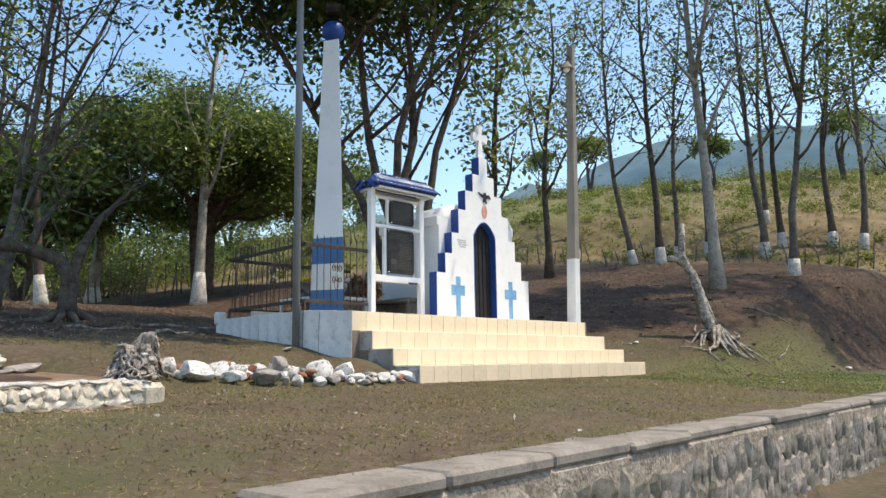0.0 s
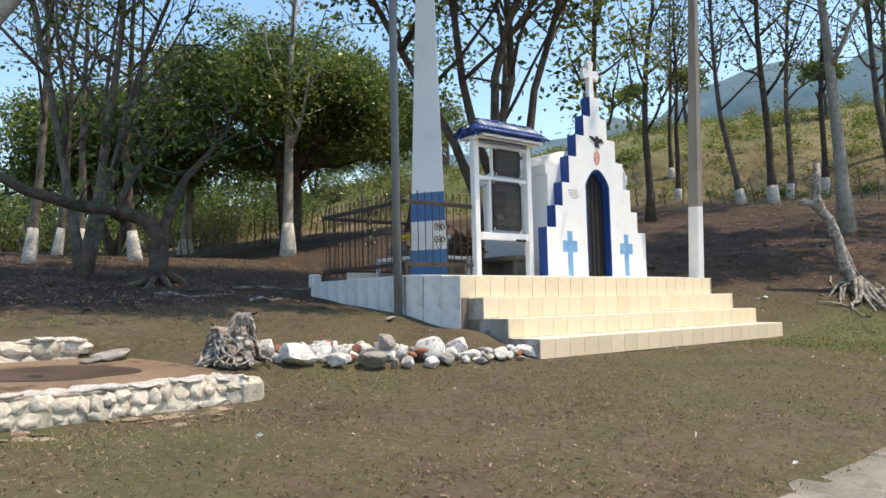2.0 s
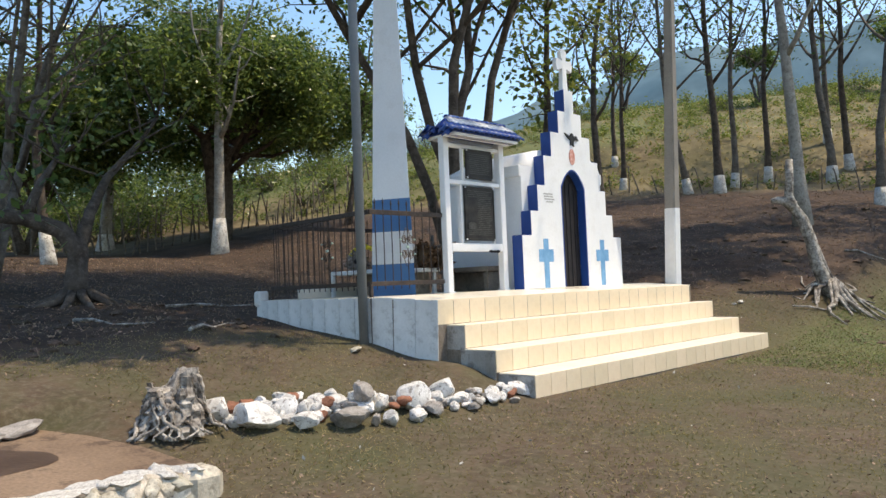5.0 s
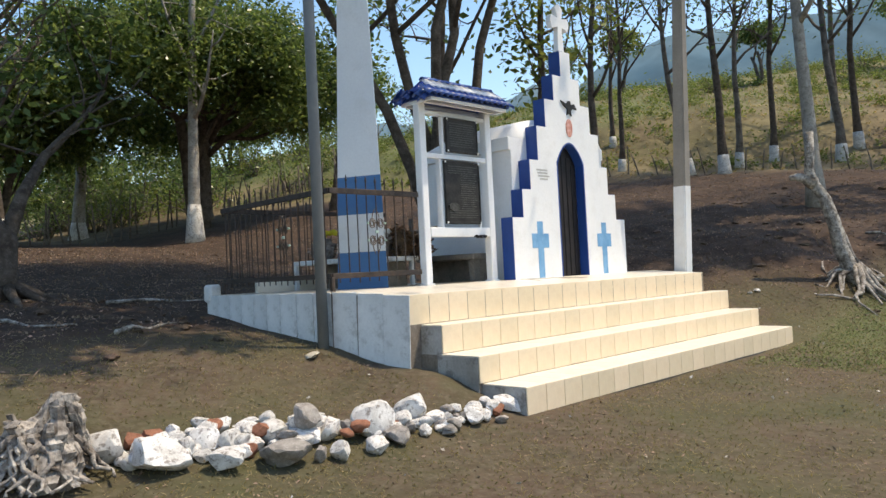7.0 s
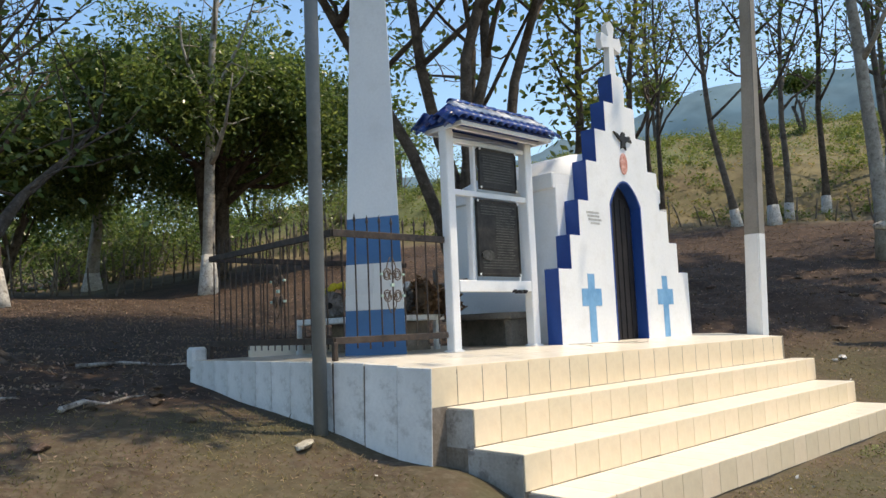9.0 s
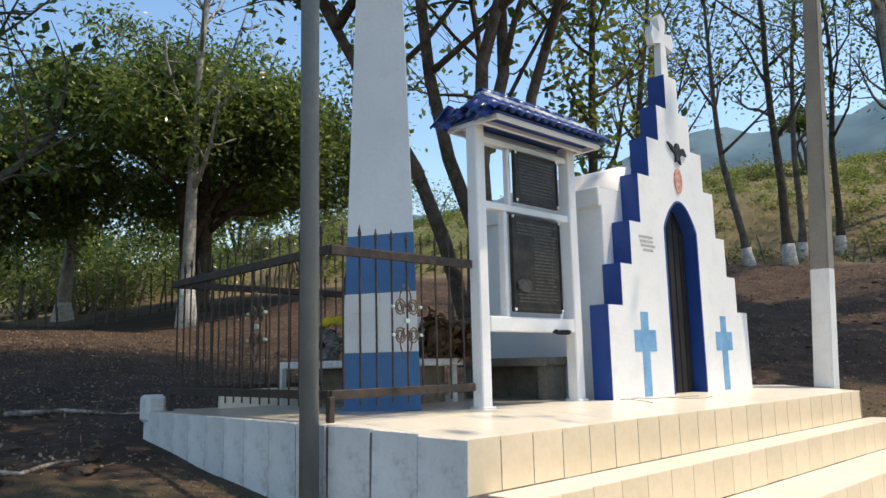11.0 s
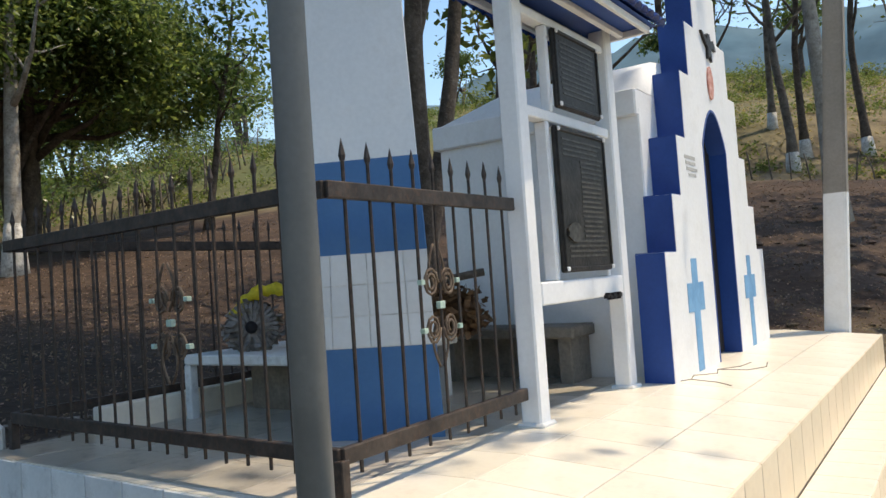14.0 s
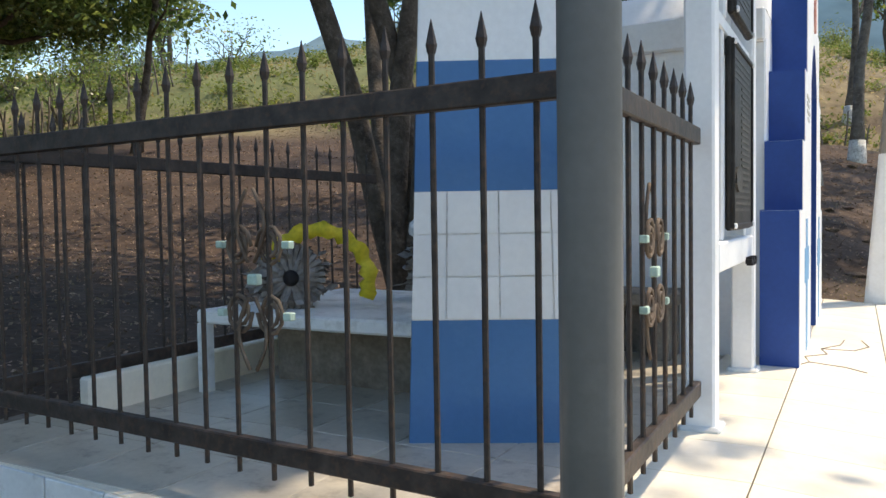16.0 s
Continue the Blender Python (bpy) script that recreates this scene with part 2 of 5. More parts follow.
def prism(bm, pts, axis, a, b):
    """A closed outline of 2D points, pushed from a to b along an axis."""
    def put(p, d):
        return (d, p[0], p[1]) if axis == "x" else (p[0], d, p[1]) if axis == "y" else (p[0], p[1], d)
    lo = [bm.verts.new(put(p, a)) for p in pts]
    hi = [bm.verts.new(put(p, b)) for p in pts]
    bm.faces.new(lo)
    bm.faces.new(hi[::-1])
    for i in range(len(pts)):
        j = (i + 1) % len(pts)
        bm.faces.new((lo[i], lo[j], hi[j], hi[i]))
    return bm


def tube_data(lines, sides=6):
    """Tapered tubes: lines of (point, radius)."""
    verts, faces = [], []
    for line in lines:
        base = len(verts)
        n = len(line)
        side = None
        for i, (p, r) in enumerate(line):
            a, b = line[max(0, i - 1)][0], line[min(n - 1, i + 1)][0]
            d = (Vector(b) - Vector(a)).normalized()
            if side is None:
                side = d.orthogonal().normalized()
            else:
                side = (side - d * side.dot(d)).normalized()
            up = d.cross(side)
            for k in range(sides):
                an = 2 * math.pi * k / sides
                verts.append(Vector(p) + (side * math.cos(an) + up * math.sin(an)) * r)
        for i in range(n - 1):
            for k in range(sides):
                l = (k + 1) % sides
                faces.append((base + i * sides + k, base + i * sides + l, base + (i + 1) * sides + l, base + (i + 1) * sides + k))
        faces.append(tuple(base + k for k in range(sides))[::-1])
        faces.append(tuple(base + (n - 1) * sides + k for k in range(sides)))
    return verts, faces


def tubes(name, lines, material, parent=None, label="", sides=6):
    v, f = tube_data(lines, sides)
    return link(name, mesh_of(name, v, f, material, True), parent, label)


def leaf_mesh(name, pts, size, material, rng, droop=0.3, long=1.6):
    """Small folded leaves at the given points."""
    n = len(pts)
    d = rng.normal(size=(n, 3))
    d[:, 2] = d[:, 2] * 0.6 - droop
    d /= np.linalg.norm(d, axis=1)[:, None]
    e = np.cross(d, rng.normal(size=(n, 3)) * 0.75 + np.array([0, 0, 1.0]))
    e /= np.linalg.norm(e, axis=1)[:, None]
    s = size * rng.uniform(0.6, 1.3, n)[:, None]
    a = pts
    b = pts + d * s * long * 0.5 + e * s * 0.42
    c = pts + d * s * long
    f = pts + d * s * long * 0.5 - e * s * 0.42
    verts = np.stack([a, b, c, f], 1).reshape(-1, 3)
    me = bpy.data.meshes.new(name)
    me.vertices.add(4 * n)
    me.vertices.foreach_set("co", verts.ravel())
    me.loops.add(4 * n)
    me.loops.foreach_set("vertex_index", np.arange(4 * n))
    me.polygons.add(n)
    me.polygons.foreach_set("loop_start", np.arange(0, 4 * n, 4))
    me.polygons.foreach_set("loop_total", np.full(n, 4))
    me.update()
    me.validate()
    me.materials.append(material)
    return me


# ---- ground ----
def smooth01(v, a, b):
    k = np.clip((v - a) / (b - a), 0, 1)
    return k * k * (3 - 2 * k)


def ground_z(x, y):
    x, y = np.asarray(x, float), np.asarray(y, float)
    upper = np.interp(x, [-600, -120, -60, -26, -16, -10.7, -7.9, -5.6, -3, -0.6], [16, 8.5, 5.0, 2.45, 1.25, 0.76, 0.40, -0.17, -0.30, -0.45])
    ramp = np.interp(x, [-0.6, 0.2, 1.2, 2.6, 9], [-0.45, -0.62, -1.0, -1.32, -1.35])
    w = x - 0.18 + 0.045 * np.clip(y - 1.5, 0, 25)
    drop = np.interp(w, [-0.86, -0.62], [-0.47, -1.32])
    front = ramp + (drop - ramp) * smooth01(y, 0.75, 1.15)
    z = np.where(w < -0.86, upper, front)
    z = z + 0.195 * np.clip(y - 13.2, 0, 400) * smooth01(-x, 4.0, 6.2) * np.where(y > 30, 30 / np.maximum(y, 30), 1.0)
    s = (x + 12) * -0.40 + (y - 31) * 0.917
    hill = 15.5 * (1 - np.exp(-np.clip(s, 0, 400) / 42)) * (1.0 - 0.80 * smooth01(-x, 18, 62))
    z = z + hill * smooth01(s, 0, 8)
    wob = np.sin(x * 1.7 + 1.3 * np.sin(y * 0.9)) * np.sin(y * 1.45 + 0.7) * 0.018 + np.sin(x * 4.3 + y * 2.1) * np.sin(y * 5.1 - x * 1.2) * 0.009
    far = smooth01(np.hypot(x + 8, y - 10), 15, 60)
    z = z + wob + far * (np.sin(x * 0.21 + 2) * np.sin(y * 0.17) * 0.5 + np.sin(x * 0.61) * np.sin(y * 0.53 + 1) * 0.14)
    cut = smooth01(x, -7.34, -7.2) * (1 - smooth01(y, 2.45, 2.95)) * (1 - smooth01(x, -5.4, -5.2))
    z = z + cut * (np.minimum(z, -0.10 - (x + 5.36) * 0.078) - z)
    z = z - 0.075 * np.exp(-((x + 4.85) / 0.45) ** 2) * (1 - smooth01(y, 2.6, 3.3))
    z = z + 0.15 * np.exp(-(((x + 6.45) / 0.55) ** 2 + ((y - 6.62) / 0.36) ** 2))
    bare = np.maximum(smooth01(-x, 8.4, 9.6) * (1 - smooth01(y, 5.4, 6.3)), smooth01(y, 15.0, 16.5) * smooth01(-x, 3.5, 6)) * (1 - smooth01(np.hypot(x + 8, y - 10), 22, 34))
    lumps = np.sin(x * 3.1 + 2 * np.sin(y * 1.3)) * np.sin(y * 3.7 + 1.6 * np.sin(x * 1.9)) + 0.5 * np.sin(x * 7.3 + y * 3.9) * np.sin(y * 8.1 - x * 2.7)
    z = z + bare * (0.035 * lumps + 0.05 * np.sin(x * 1.1 + y * 0.6) * np.sin(y * 1.6 - x * 0.4))
    return z


def gz(x, y):
    return float(ground_z(x, y))


gx = np.unique(np.concatenate([np.linspace(-900, -120, 14), np.linspace(-120, -40, 28), np.linspace(-40, -14, 44), np.arange(-14, 4, 0.2), [-7.34, -7.27], np.linspace(4, 12, 9), np.linspace(20, 500, 8)]))
gy = np.unique(np.concatenate([np.linspace(-500, -20, 9), np.linspace(-20, -4, 14), np.arange(-4, 20, 0.2), np.linspace(20, 50, 46), np.linspace(50, 130, 40), np.linspace(150, 900, 12)]))
XX, YY = np.meshgrid(gx, gy, indexing="ij")
ZZ = ground_z(XX, YY)
nx, ny = len(gx), len(gy)
idx = np.arange(nx * ny).reshape(nx, ny)
gme = bpy.data.meshes.new("ground")
gme.from_pydata(np.stack([XX, YY, ZZ], -1).reshape(-1, 3).tolist(), [], np.stack([idx[:-1, :-1], idx[1:, :-1], idx[1:, 1:], idx[:-1, 1:]], -1).reshape(-1, 4).tolist())
gme.materials.append(GROUND)
gme.shade_smooth()
cov = gme.attributes.new("cover", "FLOAT_COLOR", "POINT")
SS = (XX + 12) * -0.40 + (YY - 31) * 0.917
lawn = smooth01(XX + 1.8 * (1 - smooth01(YY, 6, 8)), -8.2, -6.6) * (1 - smooth01(YY, 13.5, 17.5) * smooth01(-XX, 3, 4.5)) * (1 - 0.65 * smooth01(XX, 0.0, 1.5))
lush = smooth01(YY, 11.5, 14.5) * smooth01(XX, -6.2, -4.8) * (1 - smooth01(YY, 18, 24)) + 0.9 * smooth01(SS, -2, 10) * smooth01(-XX, 14, 30) + 0.35 * smooth01(SS, 0, 8) * smooth01(-XX, 10, 14)
dry = smooth01(SS, -1.5, 1.5) + 0.8 * smooth01(-XX, 27, 34)
cov.data.foreach_set("color", np.stack([lawn, np.clip(dry, 0, 1), np.clip(lush, 0, 1), np.ones_like(lawn)], -1).ravel())
ground = tagged(new("ground", gme), "brown soil with thin grass, rising to a dry grassy hill", "ground", kind="structure")

# far mountain ridge, its distance haze painted into the base colour
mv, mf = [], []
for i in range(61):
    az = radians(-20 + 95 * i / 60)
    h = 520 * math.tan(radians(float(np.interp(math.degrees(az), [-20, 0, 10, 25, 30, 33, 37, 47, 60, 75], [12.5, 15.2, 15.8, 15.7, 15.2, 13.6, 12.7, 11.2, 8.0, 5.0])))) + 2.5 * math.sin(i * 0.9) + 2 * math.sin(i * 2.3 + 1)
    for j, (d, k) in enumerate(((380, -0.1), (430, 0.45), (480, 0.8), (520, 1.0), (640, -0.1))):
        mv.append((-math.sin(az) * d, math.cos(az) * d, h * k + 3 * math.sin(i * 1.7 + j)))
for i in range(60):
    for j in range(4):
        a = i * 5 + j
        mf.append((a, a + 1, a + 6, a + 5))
tagged(link("backdrop", mesh_of("backdrop", mv, mf, HAZE_BLUE, True)), "wooded mountain ridge far behind the hill, coloured blue for haze", "mountain", kind="structure")

# ---- platform and steps ----
YL, YR = 6.60, 13.30
plat = thing("platform", "tiled white and cream memorial platform with broad front steps", "platform", kind="structure")
bm = bmesh.new()
outline = [(-6.885, 6.72), (-6.885, 13.20), (-10.75, 13.2), (-10.75, 6.66), (-8.9, 6.58), (-7.9, 6.56)]
prism(bm, outline, "z", -0.6, 0.93)
for v in bm.verts:
    if v.co.z > 0:
        v.co.z = 0.918 if v.co.x > -7 else 0.982
part("platform_core", bm, GROUT, plat)
part("corner_upstand", boxed(-10.80, -10.62, 6.62, 6.80, 0.9, 1.14, 0.03), WHITE_DIRTY, plat)
STEPS = [(-6.885, 0.943, 6.74, 13.15), (-6.588, 0.632, 6.90, 13.42), (-6.09, 0.348, 6.87, 13.34), (-5.572, 0.088, 6.91, 13.27)]
for i, (x, z, y0, y1) in enumerate(STEPS[1:]):
    part("step", boxed(-6.95, x - 0.012, y0 + 0.012, y1, -0.6, z - 0.012, 0.004), GROUT, plat)


# ---- stone walls ----
def rock_mesh(name, seed, material, rough=0.14, sub=3, flat=0.8, cuts=9):
    bm = bmesh.new()
    bmesh.ops.create_icosphere(bm, subdivisions=sub, radius=0.5)
    off = Vector((seed * 3.7, seed * 1.9, seed * 5.3))
    for v in bm.verts:
        c = v.co.copy()
        k = 1 + rough * 2 * noise.noise(c * 2.2 + off) + rough * 0.7 * noise.noise(c * 6 + off)
        v.co = Vector((c.x * k, c.y * k, c.z * k * flat))
    rr = random.Random(seed)
    for _ in range(cuts):
        n = Vector((rr.gauss(0, 1), rr.gauss(0, 1), rr.gauss(0, 0.8))).normalized()
        d = rr.uniform(0.27, 0.40)
        for v in bm.verts:
            over = v.co.dot(n) - d
            if over > 0:
                v.co -= n * over
    me = bm_mesh(name, bm, material, True)
    me.set_sharp_from_angle(angle=radians(28))
    return me


STONES = [rock_mesh("stone", 10 + i, STONE, 0.2, 3, 1.0, 4) for i in range(6)]
# greyer than STONE, with the retaining wall's shade put into the colour
SHADED_STONE = mat("shaded_grey_fieldstone", (0.13, 0.11, 0.09), (0.36, 0.33, 0.28), 3, 0.9, 0.5, c3=(0.50, 0.46, 0.40), spots=0.4, objvar=0.4)
DARK_STONES = [rock_mesh("stone", 80 + i, SHADED_STONE, 0.25, 2, 1.0, 5) for i in range(6)]
CAPS = [rock_mesh("coping_stone", 50 + i, LIME, 0.3, 2, 1.0, 5) for i in range(5)]
rng = random.Random(5)


def stone_wall(wall, x_face, y0, y1, z0, z1, rows, w, kinds=None):
    """Fieldstones bedded in the face of a wall that looks along +x."""
    h = (z1 - z0) / rows
    for r in range(rows):
        y = y0 + rng.uniform(0, w * 0.5)
        while y < y1 - w * 0.3:
            ww = w * rng.uniform(0.7, 1.5)
            hh = h * (rng.uniform(0.8, 1.5) if kinds else rng.uniform(0.85, 1.25))
            m = pose(x_face + rng.uniform(-0.02, 0.0), y + ww / 2, z0 + (r + 0.5) * h + rng.uniform(-0.02, 0.02) * (3 if kinds else 1), rng.uniform(-25, 25), 0, rng.uniform(-4, 4)) @ Matrix.Diagonal((0.11, ww * 1.32, hh * 1.38, 1))
            link("stone", (kinds or STONES)[rng.randrange(6)], wall, m=m)
            y += ww


rw = thing("retaining_wall", "rough fieldstone retaining wall with a grey concrete coping", "wall", kind="structure")
part("wall_core", boxed(-0.92, -0.56, 1.12, 26.0, -1.6, -0.52, 0.03), OLDMORTAR, rw)
bm = bmesh.new()
for i in range(26):
    y = 1.05 + i * 0.96
    box(bm, -0.98 + rng.uniform(-0.03, 0.02), -0.56 + rng.uniform(-0.015, 0.03), y, y + 0.955, -0.53, -0.445 + rng.uniform(-0.012, 0.012), 0.025)
part("coping", bm, CONCRETE, rw, "worn grey concrete coping")
stone_wall(rw, -0.565, 1.15, 15.0, -1.42, -0.66, 4, 0.15, DARK_STONES)
rw.matrix_world = pose(-0.56, 1.5, 0, 0, 0, 2.58) @ pose(0.74, -1.5, 0)

tw = thing("terrace_wall", "low pale fieldstone wall edging a dirt terrace", "wall", kind="structure")
part("wall_core", boxed(-5.34, -5.10, -5.0, 2.78, -0.5, -0.06, 0.03), OLDMORTAR, tw)
part("wall_end", boxed(-5.34, -5.04, 2.60, 2.86, -0.45, -0.035, 0.05), STONE, tw)
stone_wall(tw, -5.11, -4.9, 2.62, -0.40, -0.09, 1, 0.24)
stone_wall(tw, -5.10, -4.9, 2.62, -0.37, -0.07, 3, 0.12)
part("coping", boxed(-5.37, -5.11, -5.0, 2.76, -0.068, -0.035, 0.012), OLDMORTAR, tw, "crumbling mortar coping")


def crumbling_cap(wall, x, y0, y1, z, wide):
    """Broken lime-washed stones bedded along the top of a wall."""
    y = y0
    while y < y1:
        w = rng.uniform(0.08, 0.24)
        link("coping_stone", CAPS[rng.randrange(5)], wall, m=pose(x + rng.uniform(-0.03, 0.03), y + w / 2, z + rng.uniform(-0.015, 0.01), rng.uniform(-6, 6), rng.uniform(-6, 6), rng.uniform(-15, 15)) @ Matrix.Diagonal((wide * rng.uniform(0.85, 1.15), w * 1.25, rng.uniform(0.05, 0.085), 1)))
        y += w * 0.92


crumbling_cap(tw, -5.22, -4.9, 2.64, -0.03, 0.31)
bm = bmesh.new()
prism(bm, [(-5.36, -5.0), (-5.36, 2.78), (-6.0, 2.72), (-6.6, 2.55), (-7.22, 2.25), (-7.22, -5.0)], "z", -0.6, -0.045)
for v in bm.verts:
    if v.co.z > -0.2:
        v.co.z = -0.045 - (v.co.x + 5.36) * 0.078
TERRACE = mat("trodden_dirt", (0.16, 0.108, 0.072), (0.25, 0.175, 0.12), 0.9, 0.9, 0.3, c3=(0.07, 0.046, 0.032), spots=0.8)
part("terrace_floor", bm, TERRACE, tw, "bare trodden dirt floor with a dark damp patch")

DAMP = mat("damp_dirt", (0.055, 0.034, 0.023), (0.10, 0.064, 0.043), 2.2, 0.55, 0.2)
bm = bmesh.new()
damp = []
for k in range(28):
    a = 2 * math.pi * k / 28
    d = 1 + 0.28 * noise.noise(Vector((math.cos(a) * 1.5, math.sin(a) * 1.5, 3.0)))
    x, y = -6.32 + 0.42 * d * math.sin(a) + 0.10 * math.cos(a), 1.35 + 0.85 * d * math.cos(a)
    damp.append(bm.verts.new((x, y, -0.041 - (x + 5.36) * 0.078)))
bm.faces.new(damp)
part("damp_patch", bm, DAMP, tw, "dark damp patch on the dirt floor")
bw = thing("back_wall", "low crumbling lime-washed wall behind a dirt terrace", "wall", kind="structure")
part("wall_core", boxed(-7.46, -7.235, -5.0, 1.93, -0.3, 0.27, 0.03), OLDMORTAR, bw)
stone_wall(bw, -7.25, -4.9, 1.95, 0.02, 0.27, 2, 0.24)
part("coping", boxed(-7.47, -7.24, -5.0, 1.92, 0.255, 0.285, 0.012), OLDMORTAR, bw, "crumbling mortar coping")
crumbling_cap(bw, -7.35, -4.9, 1.90, 0.288, 0.30)

# row of loose white rocks between stump and steps
ROCKS = [rock_mesh("rock", i, WHITEROCK) for i in range(6)] + [rock_mesh("rock", 20 + i, GREYROCK, 0.22) for i in range(4)] + [rock_mesh("rock", 30, BRICK, 0.1)]


TAN = mat("tan_rubble", (0.15, 0.115, 0.075), (0.36, 0.295, 0.205), 4, 0.95, 0.5, objvar=0.35)
RUBBLE = [rock_mesh("rock", 70 + i, TAN, 0.2, 2) for i in range(4)]


def loose_rock(x, y, sx, sy, sz, kind, rz=0.0, lift=0.0):
    sx, sy, sz = sx * 1.02, sy * 1.02, sz * 1.16
    z = gz(x, y) + sz * 0.36 + lift
    lab = ("lime-washed white rock lying in a row on the grass", "grey rock lying in a row on the grass", "broken red brick lying among white rocks")[0 if kind < 6 else 1 if kind < 10 else 2]
    ob = link("rock", ROCKS[kind], None, m=pose(x, y, z, rng.uniform(-20, 20), rng.uniform(-20, 20), rz) @ Matrix.Diagonal((sx, sy, sz, 1)))
    return tagged(ob, lab, "rock", "row of white rocks")


loose_rock(-6.43, 3.53, 0.31, 0.31, 0.26, 5, 85)
loose_rock(-6.12, 3.76, 0.42, 0.42, 0.25, 0, 175)
loose_rock(-6.53, 3.76, 0.16, 0.16, 0.14, 10, 125)
loose_rock(-6.51, 3.88, 0.18, 0.18, 0.14, 10, 155)
loose_rock(-6.52, 4.05, 0.14, 0.14, 0.12, 1, 10)
loose_rock(-6.18, 3.98, 0.11, 0.11, 0.18, 2, 35)
loose_rock(-6.58, 4.31, 0.17, 0.17, 0.10, 3, 55)
loose_rock(-6.45, 4.36, 0.23, 0.23, 0.14, 4, 80)
loose_rock(-6.24, 4.15, 0.20, 0.20, 0.20, 1, 65)
loose_rock(-5.92, 4.12, 0.30, 0.30, 0.17, 2, 100)
loose_rock(-6.13, 4.28, 0.18, 0.18, 0.20, 3, 105)
loose_rock(-6.01, 4.35, 0.13, 0.13, 0.13, 10, 135)
loose_rock(-6.31, 4.52, 0.21, 0.21, 0.14, 4, 130)
loose_rock(-6.49, 4.67, 0.17, 0.17, 0.07, 0, 135)
loose_rock(-6.42, 4.76, 0.19, 0.19, 0.12, 1, 160)
loose_rock(-6.14, 4.62, 0.28, 0.28, 0.18, 2, 170)
loose_rock(-5.79, 4.50, 0.35, 0.35, 0.22, 8, 15)
loose_rock(-6.01, 4.83, 0.28, 0.28, 0.13, 3, 45)
loose_rock(-5.96, 5.01, 0.19, 0.19, 0.21, 4, 85)
loose_rock(-5.69, 4.73, 0.11, 0.11, 0.13, 9, 144)
loose_rock(-5.65, 4.88, 0.18, 0.18, 0.16, 0, 105)
loose_rock(-5.89, 5.37, 0.34, 0.34, 0.31, 1, 81)
loose_rock(-5.63, 5.18, 0.21, 0.21, 0.13, 2, 160)
loose_rock(-5.69, 5.45, 0.21, 0.21, 0.17, 7, 15)
loose_rock(-5.99, 5.88, 0.31, 0.31, 0.23, 3, 35)
loose_rock(-5.63, 5.97, 0.15, 0.15, 0.10, 6, 100)
loose_rock(-5.68, 6.32, 0.21, 0.21, 0.16, 4, 140)
loose_rock(-5.73, 6.63, 0.16, 0.16, 0.16, 5, 170)
loose_rock(-5.77, 6.88, 0.30, 0.30, 0.15, 0, 15)
loose_rock(-6.00, 4.84, 0.21, 0.21, 0.22, 8, 20, 0.12)
for i in range(95):
    y = 3.60 + 3.10 * ((i * 0.618) % 1.0)
    x = float(np.interp(y, [3.6, 4.6, 5.6, 6.7], [-6.30, -6.08, -5.86, -5.70])) + rng.uniform(-0.17, 0.14)
    s = rng.uniform(0.09, 0.17)
    loose_rock(x, y, s, s * rng.uniform(0.9, 1.4), s * rng.uniform(0.6, 0.9), rng.choice([0, 1, 2, 3, 4, 5, 0, 2, 4, 6, 8, 9, 10]), rng.uniform(0, 180), rng.choice([0, 0, 0.07]) if y < 5.4 else 0.0)
for i in range(60):
    y = rng.uniform(-2.2, 2.5)
    x = -5.0 + abs(rng.gauss(0, 0.33))
    s = rng.uniform(0.07, 0.2)
    m = pose(x, y, gz(x, y) + 0.006, rng.uniform(-8, 8), rng.uniform(-8, 8), rng.uniform(0, 180)) @ Matrix.Diagonal((s, s * rng.uniform(1.0, 1.7), s * 0.28, 1))
    tagged(link("rock", RUBBLE[i % 4], None, m=m), "flat tan stone fallen at the foot of the wall", "rock", "rubble below the terrace wall")
for x, y, s, tall in ((-7.0, 2.18, 0.36, 0.45), (-6.88, 1.95, 0.20, 0.4)):
    ob = link("rock", ROCKS[7], None, m=pose(x, y, -0.045 - (x + 5.36) * 0.078 + s * tall * 0.28, 8, 0, 15) @ Matrix.Diagonal((s * 0.8, s * 1.5, s * tall, 1)))
    tagged(ob, "flat grey slab of rock on a dirt terrace", "rock", "slabs on the terrace")
ob = link("rock", rock_mesh("rock", 41, STONE, 0.1), None, m=pose(-7.75, 6.15, gz(-7.75, 6.15) + 0.004, 0, -12, 60) @ Matrix.Diagonal((0.22, 0.46, 0.07, 1)))
tagged(ob, "flat pinkish stone lying by the steel pole", "rock")

